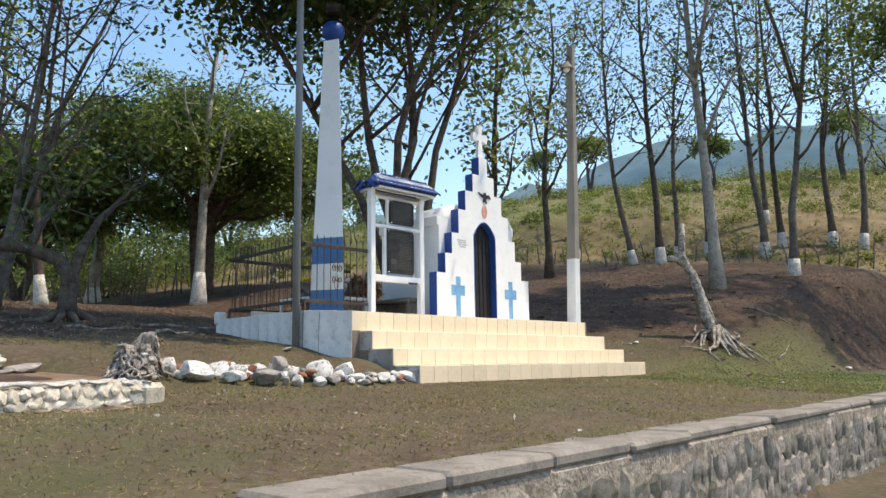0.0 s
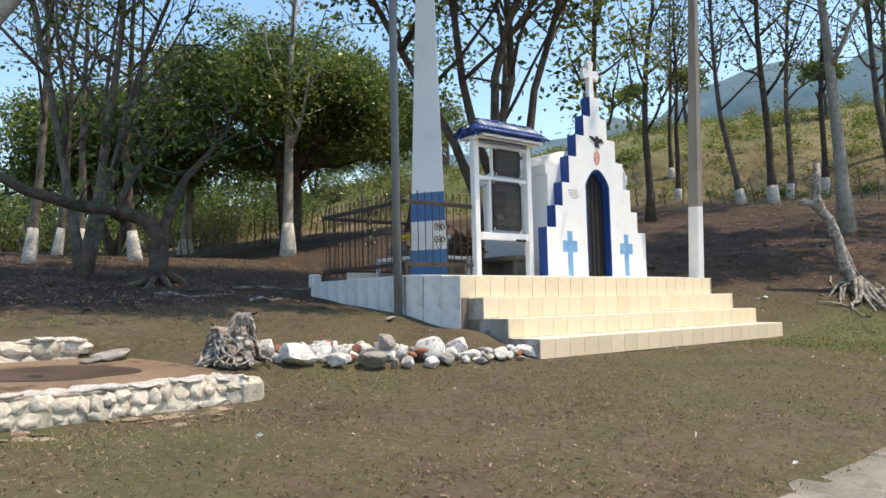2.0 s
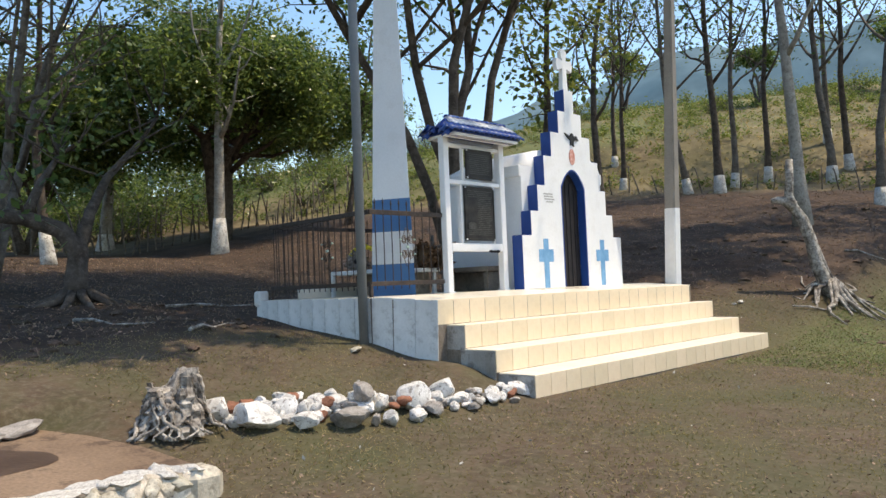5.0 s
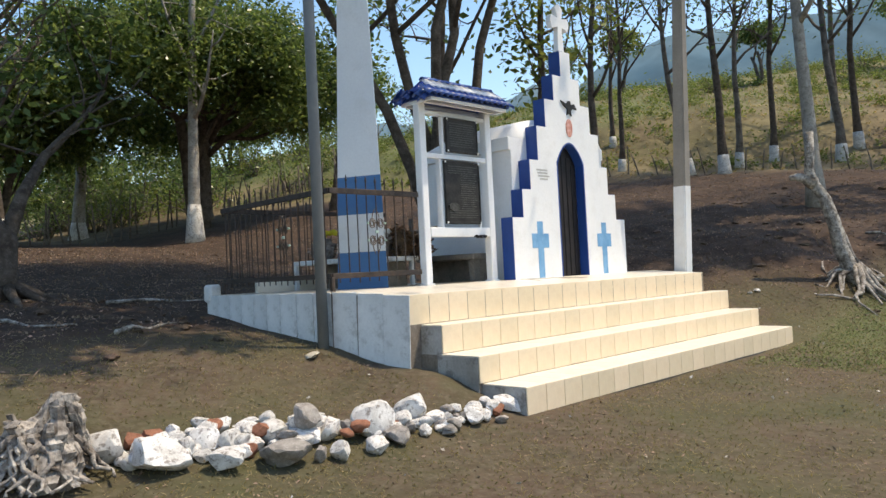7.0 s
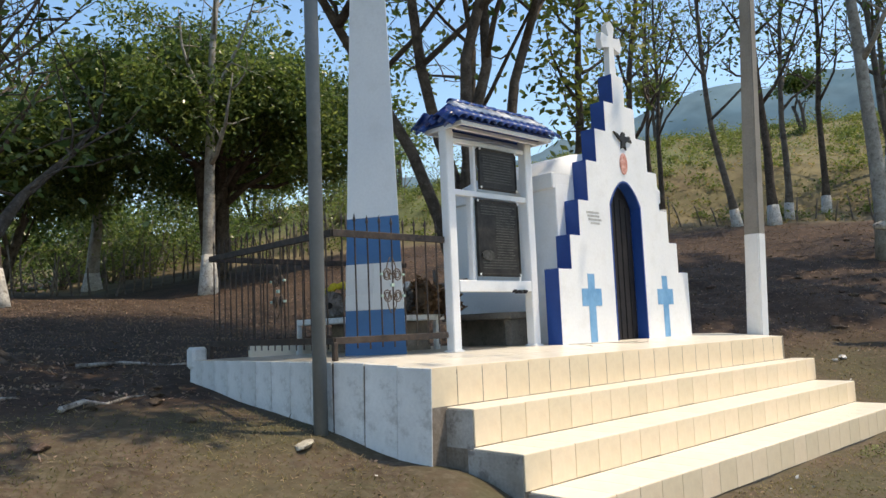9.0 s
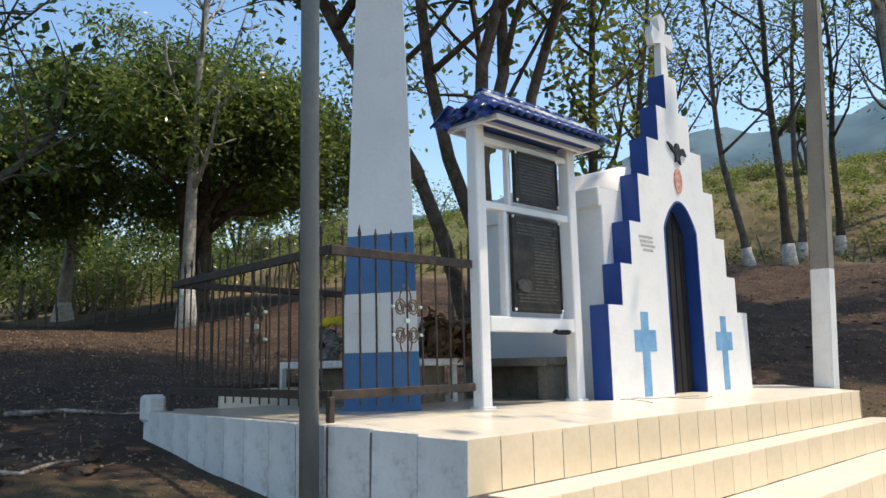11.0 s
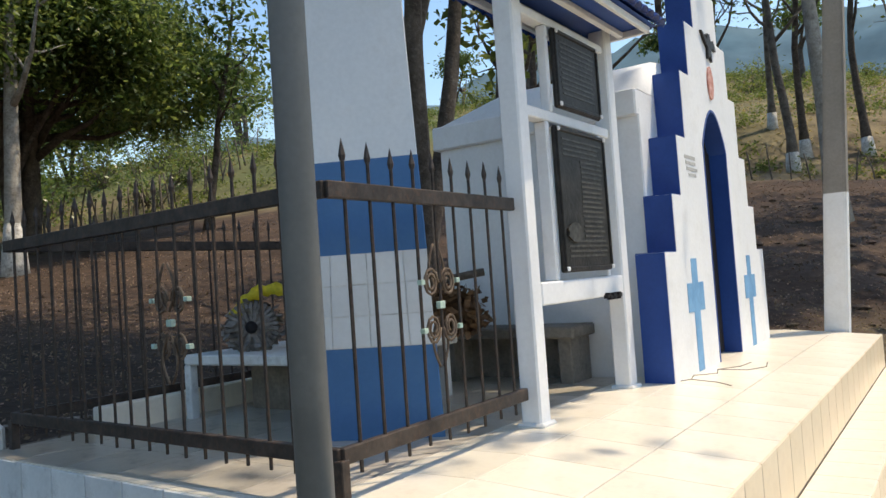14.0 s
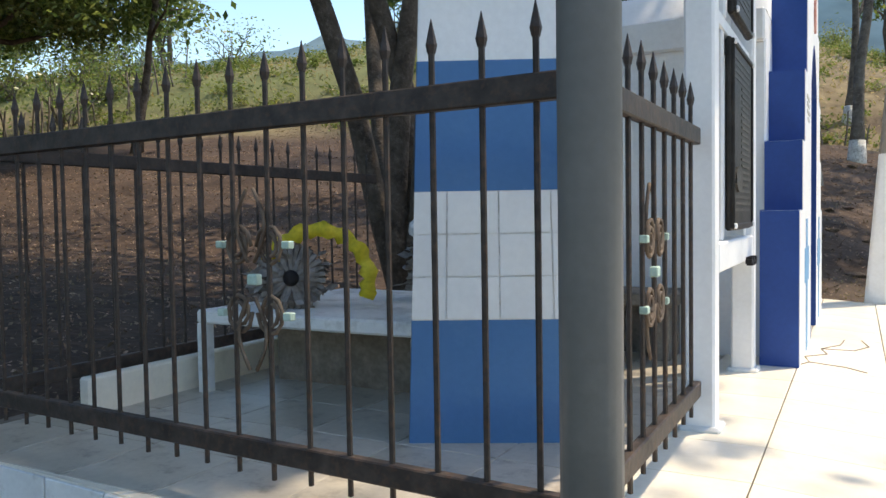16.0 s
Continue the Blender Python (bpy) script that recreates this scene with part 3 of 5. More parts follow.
# ---- dead wood ----
def stump(label, x, y, r, h, seed):
    """A rotten stump: a ragged core, flaking upright slabs and stringy roots."""
    rr = random.Random(seed)
    st = thing("tree_stump", label, "tree stump", at=(x, y, gz(x, y) - 0.05))

    def wide(q):
        return r * (0.66 + 0.16 * (1 - q) + 0.24 * (1 - q) ** 3)

    def rim(a):
        return h * (0.86 + 0.16 * math.sin(a + 0.2) + 0.07 * math.sin(a * 3 + 1))

    bm = bmesh.new()
    rings = []
    for k in range(12):
        q = k / 11
        ring = []
        for i in range(40):
            a = 2 * math.pi * i / 40
            c = Vector((math.cos(a), math.sin(a), q * 2))
            d = wide(q) * 0.74 * (1 + 0.30 * noise.noise(c * 2.6 + Vector((seed, 0, 0))) + 0.16 * noise.noise(c * 7))
            ring.append(bm.verts.new((math.cos(a) * d, math.sin(a) * d, rim(a) * q + 0.03 * q * noise.noise(c * 9))))
        rings.append(ring)
    for lo, hi in zip(rings, rings[1:]):
        for i in range(40):
            bm.faces.new((lo[i], lo[(i + 1) % 40], hi[(i + 1) % 40], hi[i]))
    mid = bm.verts.new((0, 0, h * 0.72))
    for i in range(40):
        bm.faces.new((rings[-1][i], rings[-1][(i + 1) % 40], mid))
    part("trunk", bm, DEADWOOD, st)
    for i in range(58):
        a = 2 * math.pi * i / 58 + rr.uniform(-0.1, 0.1)
        q1 = rr.uniform(0.45, 1.04)
        q0 = max(0.0, q1 - rr.uniform(0.3, 0.95))
        w, th, ph = rr.uniform(0.012, 0.05), rr.uniform(0.015, 0.04), rr.uniform(0, 6)
        bm, prev = bmesh.new(), None
        for k in range(7):
            q = q1 + (q0 - q1) * k / 6
            aa = a + 0.10 * math.sin(q * 7 + ph) + rr.uniform(-0.03, 0.03)
            d = wide(q) * rr.uniform(0.78, 1.08)
            out, side = Vector((math.cos(aa), math.sin(aa), 0)), Vector((-math.sin(aa), math.cos(aa), 0))
            c = out * d + Vector((0, 0, rim(aa) * q + 0.03))
            ww = w * (0.45 + 0.75 * math.sin(math.pi * (0.12 + 0.80 * k / 6))) * rr.uniform(0.75, 1.25)
            row = [bm.verts.new(c + side * (sa * ww) + out * (so * th)) for sa, so in ((-1, -0.6), (1, -0.6), (0.7, 1), (-0.6, 0.8))]
            if prev:
                for m in range(4):
                    bm.faces.new((prev[m], prev[(m + 1) % 4], row[(m + 1) % 4], row[m]))
            else:
                bm.faces.new(row)
            prev = row
        bm.faces.new(prev[::-1])
        part("splinter", bm, DEADWOOD, st)
    for i in range(26):
        a = 2 * math.pi * i / 26 + rr.uniform(-0.2, 0.2)
        z0, out, ph = rr.uniform(0.2, 0.6) * h, rr.uniform(0.05, 0.5), rr.uniform(0, 6)
        pts = []
        for k in range(8):
            q = k / 7
            d = wide(z0 / h * (1 - q)) + r * out * q ** 1.8 + rr.uniform(-0.02, 0.02)
            aa = a + 0.22 * math.sin(q * 7 + ph)
            pts.append((Vector((math.cos(aa) * d, math.sin(aa) * d, z0 * (1 - q) ** 1.2 + 0.04)), (0.022 - 0.012 * q) * rr.uniform(0.5, 1.4)))
        tubes("root", [pts], DEADWOOD, st)
    return st


stump("gnarled bleached tree stump with bare roots beside white rocks", -6.37, 3.14, 0.285, 0.54, 3)
# ---- memorial chapel ----
FX0, FX1 = -7.735, -7.93
CY = 10.92
chapel = thing("chapel", "small white stepped-gable memorial chapel with navy blue edges", "chapel")
LEVELS = [(1.41, 1.84), (1.17, 2.23), (0.975, 2.65), (0.775, 3.14), (0.56, 3.55), (0.33, 3.93), (0.125, 4.31)]


def facade_outline(shrink=0.0):
    left, z = [], 0.93
    for hw, top in LEVELS:
        left += [(CY - hw + shrink, z), (CY - hw + shrink, top - shrink)]
        z = top - shrink
    right = [(2 * CY - y, zz) for y, zz in left[::-1]]
    return left + right


def arch(y0, y1, zs, za, z0=0.99, n=7):
    c = (y0 + y1) / 2
    pts = [(y0, z0), (y0, zs)]
    for i in range(1, n):
        k = i / n
        pts.append((y0 + (c - y0) * k, zs + (za - zs) * math.sin(k * math.pi / 2) ** 0.85))
    pts.append((c, za))
    return pts + [(2 * c - y, z) for y, z in pts[:-1][::-1]]


door_out = arch(10.575, 11.265, 2.66, 2.965)
outer = facade_outline()
# facade with the door opening cut through: outline joined to the arch along the floor line
ring = [p for p in outer]
half = len(ring)
bm = bmesh.new()
poly = ring + [(11.265, 0.93)] + [p for p in door_out[::-1]] + [(10.575, 0.93)]
f_lo = [bm.verts.new((FX1, y, z)) for y, z in poly]
f_hi = [bm.verts.new((FX0, y, z)) for y, z in poly]
bm.faces.new(f_lo)
bm.faces.new(f_hi[::-1])
for i in range(len(poly)):
    j = (i + 1) % len(poly)
    bm.faces.new((f_lo[i], f_lo[j], f_hi[j], f_hi[i]))
facade = part("facade", bm, WHITE, chapel)
# navy skins on the stepped sides
z = 0.99
for hw, top in LEVELS:
    for sgn in (-1, 1):
        y = CY + sgn * hw
        part("side_band", boxed(FX1 - 0.004, FX0 - 0.004, min(y, y + sgn * 0.006), max(y, y + sgn * 0.006), z + 0.002, top - 0.001), NAVY, facade, "navy blue painted edge")
    z = top
z = 1.0
for i, (hw, top) in enumerate(LEVELS):
    nxt = LEVELS[i + 1][0] if i < 6 else 0.05
    for sgn in (-1, 1):
        a, b = sorted((CY + sgn * hw, CY + sgn * nxt))
        part("ledge", boxed(FX1 - 0.004, FX0 - 0.008, a, b, top, top + 0.005), NAVY, facade)
# navy reveal round the door and a dark plank door set back
inner = arch(10.578, 11.262, 2.656, 2.962)
bm = bmesh.new()
deep = arch(10.600, 11.240, 2.64, 2.942)
n = len(inner)
loops = [[bm.verts.new((x, y, z)) for y, z in pts] for x, pts in ((FX0 + 0.003, inner), (FX0 + 0.003, deep), (FX1 + 0.052, deep), (FX1 + 0.052, inner))]
for k in range(4):
    a, b = loops[k], loops[(k + 1) % 4]
    for i in range(n - 1):
        bm.faces.new((a[i], a[i + 1], b[i + 1], b[i]))
for i in (0, n - 1):
    bm.faces.new([lp[i] for lp in loops])
part("door_surround", bm, NAVY, chapel, "navy blue door surround")
door = part("door", prism(bmesh.new(), arch(10.60, 11.24, 2.65, 2.94, 0.995), "x", FX1 + 0.02, FX1 + 0.05), BLACK, chapel, "dark closed plank door")
for i in range(5):
    y = 10.63 + i * 0.12
    part("plank", boxed(FX1 + 0.045, FX1 + 0.068, y, y + 0.105, 1.01, 2.62 + 0.24 * (1 - abs(i - 2) / 2.4), 0.006), BLACK, door)
# top cross with flared arms
bm = bmesh.new()
prism(bm, [(CY - 0.075, 4.30), (CY + 0.075, 4.30), (CY + 0.05, 4.70), (CY + 0.20, 4.66), (CY + 0.23, 4.76), (CY + 0.20, 4.86), (CY + 0.05, 4.83), (CY + 0.085, 4.98), (CY, 5.05), (CY - 0.085, 4.98), (CY - 0.05, 4.83), (CY - 0.20, 4.86), (CY - 0.23, 4.76), (CY - 0.20, 4.66), (CY - 0.05, 4.70)], "x", -7.87, -7.79)
part("roof_cross", bm, WHITE, chapel, "white flared stone cross")
# painted blue crosses
for y in (10.10, 11.715):
    bm = bmesh.new()
    prism(bm, [(y - 0.065, 1.005), (y + 0.065, 1.005), (y + 0.065, 1.42), (y + 0.19, 1.42), (y + 0.19, 1.62), (y + 0.065, 1.62), (y + 0.065, 1.79), (y - 0.065, 1.79), (y - 0.065, 1.62), (y - 0.19, 1.62), (y - 0.19, 1.42), (y - 0.065, 1.42)], "x", FX0 - 0.002, FX0 + 0.004)
    part("painted_cross", bm, CROSSBLUE, chapel, "sky blue painted cross")
# eagle emblem, red disc, unreadable lettering
bm = bmesh.new()
eag = [(-0.20, 3.57), (-0.12, 3.55), (-0.05, 3.52), (-0.02, 3.58), (0.03, 3.58), (0.05, 3.53), (0.13, 3.55), (0.19, 3.47), (0.10, 3.48), (0.04, 3.44), (0.06, 3.36), (0.0, 3.40), (-0.05, 3.37), (-0.04, 3.46), (-0.12, 3.50)]
prism(bm, [(10.94 + y, z) for y, z in eag], "x", FX0 - 0.002, FX0 + 0.022)
part("bird_emblem", bm, BRONZE, chapel, "dark cast bird with spread wings")
bm = bmesh.new()
prism(bm, [(10.93 + 0.078 * math.cos(a * math.pi / 10), 3.18 + 0.135 * math.sin(a * math.pi / 10)) for a in range(20)], "x", FX0 - 0.002, FX0 + 0.012)
part("red_medallion", bm, RED, chapel, "small red round medallion")
for i, (w, o) in enumerate(((0.25, 0.0), (0.23, 0.02), (0.26, 0.03), (0.18, 0.07))):
    part("lettering_bar", boxed(FX0 - 0.001, FX0 + 0.003, 10.09 + o, 10.09 + o + w, 2.505 - i * 0.042, 2.528 - i * 0.042), GREYTEXT, chapel)
# nave behind the facade
part("nave_wall", boxed(-9.60, FX1, 9.78, 12.06, 0.93, 2.86, 0.01), WHITE, chapel)
part("cornice", boxed(-9.64, FX1 - 0.002, 9.735, 12.105, 2.80, 2.99, 0.012), WHITE, chapel)
bm = bmesh.new()
rp = []
for k in range(9):
    a = math.pi * k / 8
    rp.append((CY - 1.14 * math.cos(a), 2.985 + 0.33 * math.sin(a) ** 0.8))
v0 = [bm.verts.new((-9.62, y, z)) for y, z in rp]
v1 = [bm.verts.new((FX1 - 0.003, y, z)) for y, z in rp]
vm = [bm.verts.new((-9.15, y, z)) for y, z in rp]
for v in v0:
    v.co.z = 2.985 + (v.co.z - 2.985) * 0.1
for a, b in ((v0, vm), (vm, v1)):
    for i in range(8):
        bm.faces.new((a[i], a[i + 1], b[i + 1], b[i]))
bm.faces.new(v0)
bm.faces.new(v1[::-1])
part("vault_roof", bm, WHITE, chapel, "white plastered vaulted roof", True)
bench = thing("bench", "grey concrete bench built along the chapel's side wall", "bench")
part("seat", boxed(-9.5, -8.35, 9.36, 9.73, 1.31, 1.39, 0.012), CONCRETE, bench)
for x in (-9.45, -8.5):
    part("support", boxed(x, x + 0.1, 9.42, 9.73, 0.985, 1.31, 0.008), CONCRETE, bench)
part("backing", boxed(-9.4, -8.45, 9.66, 9.73, 0.985, 1.31), CONCRETE, bench)

# ---- obelisk: three-sided, tapered ----
A0, B0 = Vector((-8.925, 7.44, 0)), Vector((-8.305, 7.745, 0))
edge = B0 - A0
back = Vector((-edge.y, edge.x, 0)) * 0.866
TRI0 = [A0, B0, (A0 + B0) / 2 + back]
CEN = sum(TRI0, Vector()) / 3


def tri_at(z, grow=0.0):
    k = 1.0 - (1 - 0.47) * (z - 0.98) / (6.20 - 0.98)
    return [CEN + (p - CEN) * (k + grow) for p in TRI0]


def tri_block(z0, z1, grow=0.0):
    bm = bmesh.new()
    lo = [bm.verts.new((p.x, p.y, z0)) for p in tri_at(z0, grow)]
    hi = [bm.verts.new((p.x, p.y, z1)) for p in tri_at(z1, grow)]
    bm.faces.new(lo[::-1])
    bm.faces.new(hi)
    for i in range(3):
        j = (i + 1) % 3
        bm.faces.new((lo[i], lo[j], hi[j], hi[i]))
    bmesh.ops.bevel(bm, geom=[e for e in bm.edges if abs(e.verts[0].co.z - e.verts[1].co.z) > 0.01], offset=0.008, segments=1, affect="EDGES")
    return bm


ob_ = thing("obelisk", "tall tapering white obelisk with blue and white bands at its foot", "obelisk")
part("shaft", tri_block(2.40, 6.20), WHITE, ob_)
part("upper_band", tri_block(1.925, 2.40, 0.004), BLUE, ob_, "blue painted band")
tb = part("white_band", tri_block(1.452, 1.925), WHITE_DIRTY, ob_, "white tiled band")
part("lower_band", tri_block(0.97, 1.452, 0.004), BLUE, ob_, "blue painted band")
# tiles on the visible face of the white band
fd = edge.normalized()
nrm = Vector((fd.y, -fd.x, 0))
TILEW = mat("white_tile", (0.66, 0.68, 0.69), (0.76, 0.77, 0.77), 2.0, 0.3, 0.02, objvar=0.05, grain=0.03)
for r in range(3):
    za, zb = 1.455 + r * 0.1565, 1.455 + (r + 1) * 0.1565
    for s0, s1 in ((0.004, 0.20), (0.20, 0.50), (0.50, 0.80), (0.80, 0.996)):
        bm = bmesh.new()
        vs = []
        for z in (za + 0.003, zb - 0.003):
            p, q = tri_at(z)[:2]
            g = 0.003 / (q - p).length
            for s in (s0 + g, s1 - g):
                vs.append((p + (q - p) * s, z))
        lo = [bm.verts.new((p.x + nrm.x * 0.001, p.y + nrm.y * 0.001, z)) for p, z in vs]
        hi = [bm.verts.new((p.x + nrm.x * 0.006, p.y + nrm.y * 0.006, z)) for p, z in vs]
        for a, b, c, d in ((lo[0], lo[1], lo[3], lo[2]), (hi[0], hi[1], hi[3], hi[2]), (lo[0], lo[1], hi[1], hi[0]), (lo[2], lo[3], hi[3], hi[2]), (lo[0], lo[2], hi[2], hi[0]), (lo[1], lo[3], hi[3], hi[1])):
            bm.faces.new((a, b, c, d))
        part("tile", bm, TILEW, tb)
bm = bmesh.new()
bmesh.ops.create_uvsphere(bm, u_segments=24, v_segments=14, radius=0.215, matrix=Matrix.Translation((CEN.x, CEN.y, 6.40)))
part("ball", bm, NAVY, ob_, "navy blue stone ball", True)
bm = bmesh.new()
bmesh.ops.create_cone(bm, cap_ends=True, segments=12, radius1=0.20, radius2=0.13, depth=0.09, matrix=Matrix.Translation((CEN.x, CEN.y, 6.62)))
part("neck", bm, BRONZE, ob_)
bm = bmesh.new()
prism(bm, [(-0.40, 6.74), (-0.36, 6.66), (-0.1, 6.65), (0.1, 6.65), (0.36, 6.68), (0.42, 6.77), (0.22, 6.79), (0.16, 6.90), (0.0, 6.97), (-0.14, 6.90), (-0.2, 6.80)], "x", -0.13, 0.13)
bmesh.ops.transform(bm, matrix=pose(CEN.x, CEN.y, 0, 0, 0, 52), verts=bm.verts)
bmesh.ops.bevel(bm, geom=bm.edges[:], offset=0.02, segments=1, affect="EDGES")
part("finial", bm, BRONZE, ob_, "dark cast finial with spread wings")

# ---- plaque shelter ----
kio = thing("plaque_shelter", "white shelter with a blue tiled roof and two bronze plaques", "shelter")
KX = -7.995
for y in (8.105, 9.335):
    part("post", boxed(KX - 0.056, KX + 0.056, y - 0.056, y + 0.056, 0.985, 3.29, 0.010), WHITE, kio)
    part("footing", boxed(KX - 0.078, KX + 0.078, y - 0.075, y + 0.075, 0.98, 1.02, 0.01), WHITE_DIRTY, kio)
part("lower_beam", boxed(KX - 0.056, KX + 0.056, 8.163, 9.277, 1.595, 1.715, 0.008), WHITE, kio)
part("middle_beam", boxed(KX - 0.045, KX + 0.035, 8.163, 9.277, 2.585, 2.645, 0.006), WHITE, kio)
part("upper_beam", boxed(KX - 0.045, KX + 0.035, 8.163, 9.277, 3.13, 3.18, 0.006), WHITE, kio)
part("plaque_frame", boxed(KX - 0.04, KX + 0.035, 8.39, 8.432, 1.717, 2.583, 0.006), WHITE, kio)
part("plaque_frame", boxed(KX - 0.02, KX + 0.035, 8.455, 8.495, 2.647, 3.128, 0.006), WHITE, kio)
part("plaque_frame", boxed(KX - 0.04, KX + 0.035, 9.103, 9.14, 1.717, 2.583, 0.006), WHITE, kio)


def plaque(y0, y1, z0, z1, lines, two):
    p = part("plaque", boxed(KX + 0.036, KX + 0.066, y0, y1, z0, z1, 0.010), BRONZE, kio, "dark cast bronze plaque with raised lettering")
    part("rim", boxed(KX + 0.06, KX + 0.076, y0 + 0.005, y1 - 0.005, z1 - 0.03, z1 - 0.008, 0.004), BRONZE, p)
    part("rim", boxed(KX + 0.06, KX + 0.076, y0 + 0.005, y1 - 0.005, z0 + 0.008, z0 + 0.03, 0.004), BRONZE, p)
    part("rim", boxed(KX + 0.06, KX + 0.076, y0 + 0.005, y0 + 0.025, z0 + 0.03, z1 - 0.03, 0.004), BRONZE, p)
    part("rim", boxed(KX + 0.06, KX + 0.076, y1 - 0.025, y1 - 0.005, z0 + 0.03, z1 - 0.03, 0.004), BRONZE, p)
    rr = random.Random(int(z0 * 100))
    for i in range(lines):
        z = z1 - 0.07 - i * (z1 - z0 - 0.13) / lines
        a = y0 + ((y1 - y0) * 0.42 if two and 0.15 < i / lines < 0.82 else 0.06)
        part("lettering_bar", boxed(KX + 0.064, KX + 0.069, a + rr.uniform(0, 0.02), y1 - 0.05 - rr.uniform(0, 0.07), z - 0.006, z + 0.006), BRONZE_HI, p)
    for yy in (y0 + 0.02, y1 - 0.02):
        for zz in (z0 + 0.02, z1 - 0.02):
            part("bolt", boxed(KX + 0.07, KX + 0.084, yy - 0.012, yy + 0.012, zz - 0.012, zz + 0.012, 0.004), WHITE, p)
    if two:
        bm = bmesh.new()
        prism(bm, [(y0 + 0.15 + 0.085 * math.cos(a * math.pi / 8) * (1 + 0.25 * (a % 2)), z0 + 0.22 + 0.055 * math.sin(a * math.pi / 8)) for a in range(16)], "x", KX + 0.062, KX + 0.078)
        part("relief", bm, BRONZE_HI, p, "worn cast relief")


plaque(8.435, 9.10, 1.755, 2.565, 24, True)
plaque(8.50, 9.10, 2.67, 3.12, 11, False)
# roof: steep little ridge with barrel tiles, hipped at both ends
RX0, RX1, RY0, RY1 = KX - 0.25, KX + 0.30, 8.04, 9.45
ZE, ZR = 3.275, 3.53
for x0, x1, y0, y1 in ((RX0, RX1, RY0, RY0 + 0.03), (RX0, RX1, RY1 - 0.03, RY1), (RX0, RX0 + 0.03, RY0 + 0.03, RY1 - 0.03), (RX1 - 0.03, RX1, RY0 + 0.03, RY1 - 0.03)):
    part("eave_board", boxed(x0, x1, y0, y1, ZE - 0.035, ZE + 0.008, 0.004), WHITE, kio)
for x in (KX - 0.13, KX + 0.09):
    part("purlin", boxed(x, x + 0.04, RY0 + 0.031, RY1 - 0.031, ZE - 0.03, ZE + 0.006, 0.004), WHITE, kio)
bm = bmesh.new()
c = [(RX0 - 0.03, RY0 - 0.03), (RX1 + 0.03, RY0 - 0.03), (RX1 + 0.03, RY1 + 0.03), (RX0 - 0.03, RY1 + 0.03)]
vb = [bm.verts.new((x, y, ZE + 0.010)) for x, y in c]
r0, r1 = bm.verts.new((KX, RY0 + 0.24, ZR)), bm.verts.new((KX, RY1 - 0.05, ZR))
bm.faces.new((vb[0], vb[1], r0))
bm.faces.new((vb[1], vb[2], r1, r0))
bm.faces.new((vb[2], vb[3], r1))
bm.faces.new((vb[3], vb[0], r0, r1))
bm.faces.new(vb[::-1])
part("roof_deck", bm, NAVY, kio, "navy blue roof boarding")
ROOFTILE = mat("blue_glazed_roof_tile", (0.016, 0.05, 0.22), (0.03, 0.08, 0.30), 1.6, 0.25, 0.1, c3=(0.45, 0.50, 0.58), spots=0.25, objvar=0.12, grain=0.08)

# whitish tile with navy spots, for the upper course
PALEROOF = mat("whitish_roof_tile", (0.62, 0.64, 0.66), (0.76, 0.77, 0.78), 5, 0.5, 0.1, c3=(0.10, 0.16, 0.34), spots=0.7, objvar=0.08, grain=0.08)


def barrel(length, r0, r1, material):
    v, f = [], []
    for j in range(2):
        for k in range(7):
            a = math.pi * k / 6
            for rr in (1.0, 0.82):
                r = (r0, r1)[j] * rr
                v.append((j * length, math.cos(a) * r, math.sin(a) * r * 0.8))
    for k in range(6):
        a = k * 2
        f += [(a, a + 2, a + 16, a + 14), (a + 1, a + 15, a + 17, a + 3), (a, a + 1, a + 3, a + 2), (a + 14, a + 16, a + 17, a + 15)]
    return mesh_of("roof_tile", v, f, material, True)


TILE = barrel(0.24, 0.050, 0.062, ROOFTILE)
PALE_TILE = barrel(0.24, 0.050, 0.062, PALEROOF)
RUN = 0.33
SL = math.degrees(math.atan2(ZR - ZE - 0.01, RUN))
for side in (0, 180):
    for i in range(15):
        y = RY0 - 0.03 + i * 0.105
        for j in range(2):
            d = 0.0 + j * 0.165
            if j == 0 and y < RY0 + 0.18:
                continue
            top = ZR + 0.02 - d * (ZR - ZE - 0.01) / RUN
            link("roof_tile", PALE_TILE if j == 0 else TILE, kio, m=pose(KX, y, top, 0, 0, side) @ pose(d, 0, 0, 0, SL, 0))
for x in (-0.21, -0.10, 0.0, 0.10, 0.21):
    link("roof_tile", TILE, kio, m=pose(KX + x, RY0 + 0.14 - abs(x) * 0.25, ZR - 0.02 - abs(x) * 0.62, 0, 0, -90) @ pose(0, 0, 0, 0, 40, 0))
for i in range(6):
    link("ridge_tile", TILE, kio, m=pose(KX, RY0 + 0.14 + i * 0.21, ZR + 0.03, 0, 0, 90))
bm = bmesh.new()
for k in range(10):
    box(bm, KX + 0.056, KX + 0.085, 8.95 + k * 0.022, 8.975 + k * 0.022, 1.585 + 0.012 * math.sin(k * 2.1), 1.606 + 0.012 * math.sin(k * 1.7))
part("hanging_cord", bm, BLACK, kio, "dark scrap of cord")

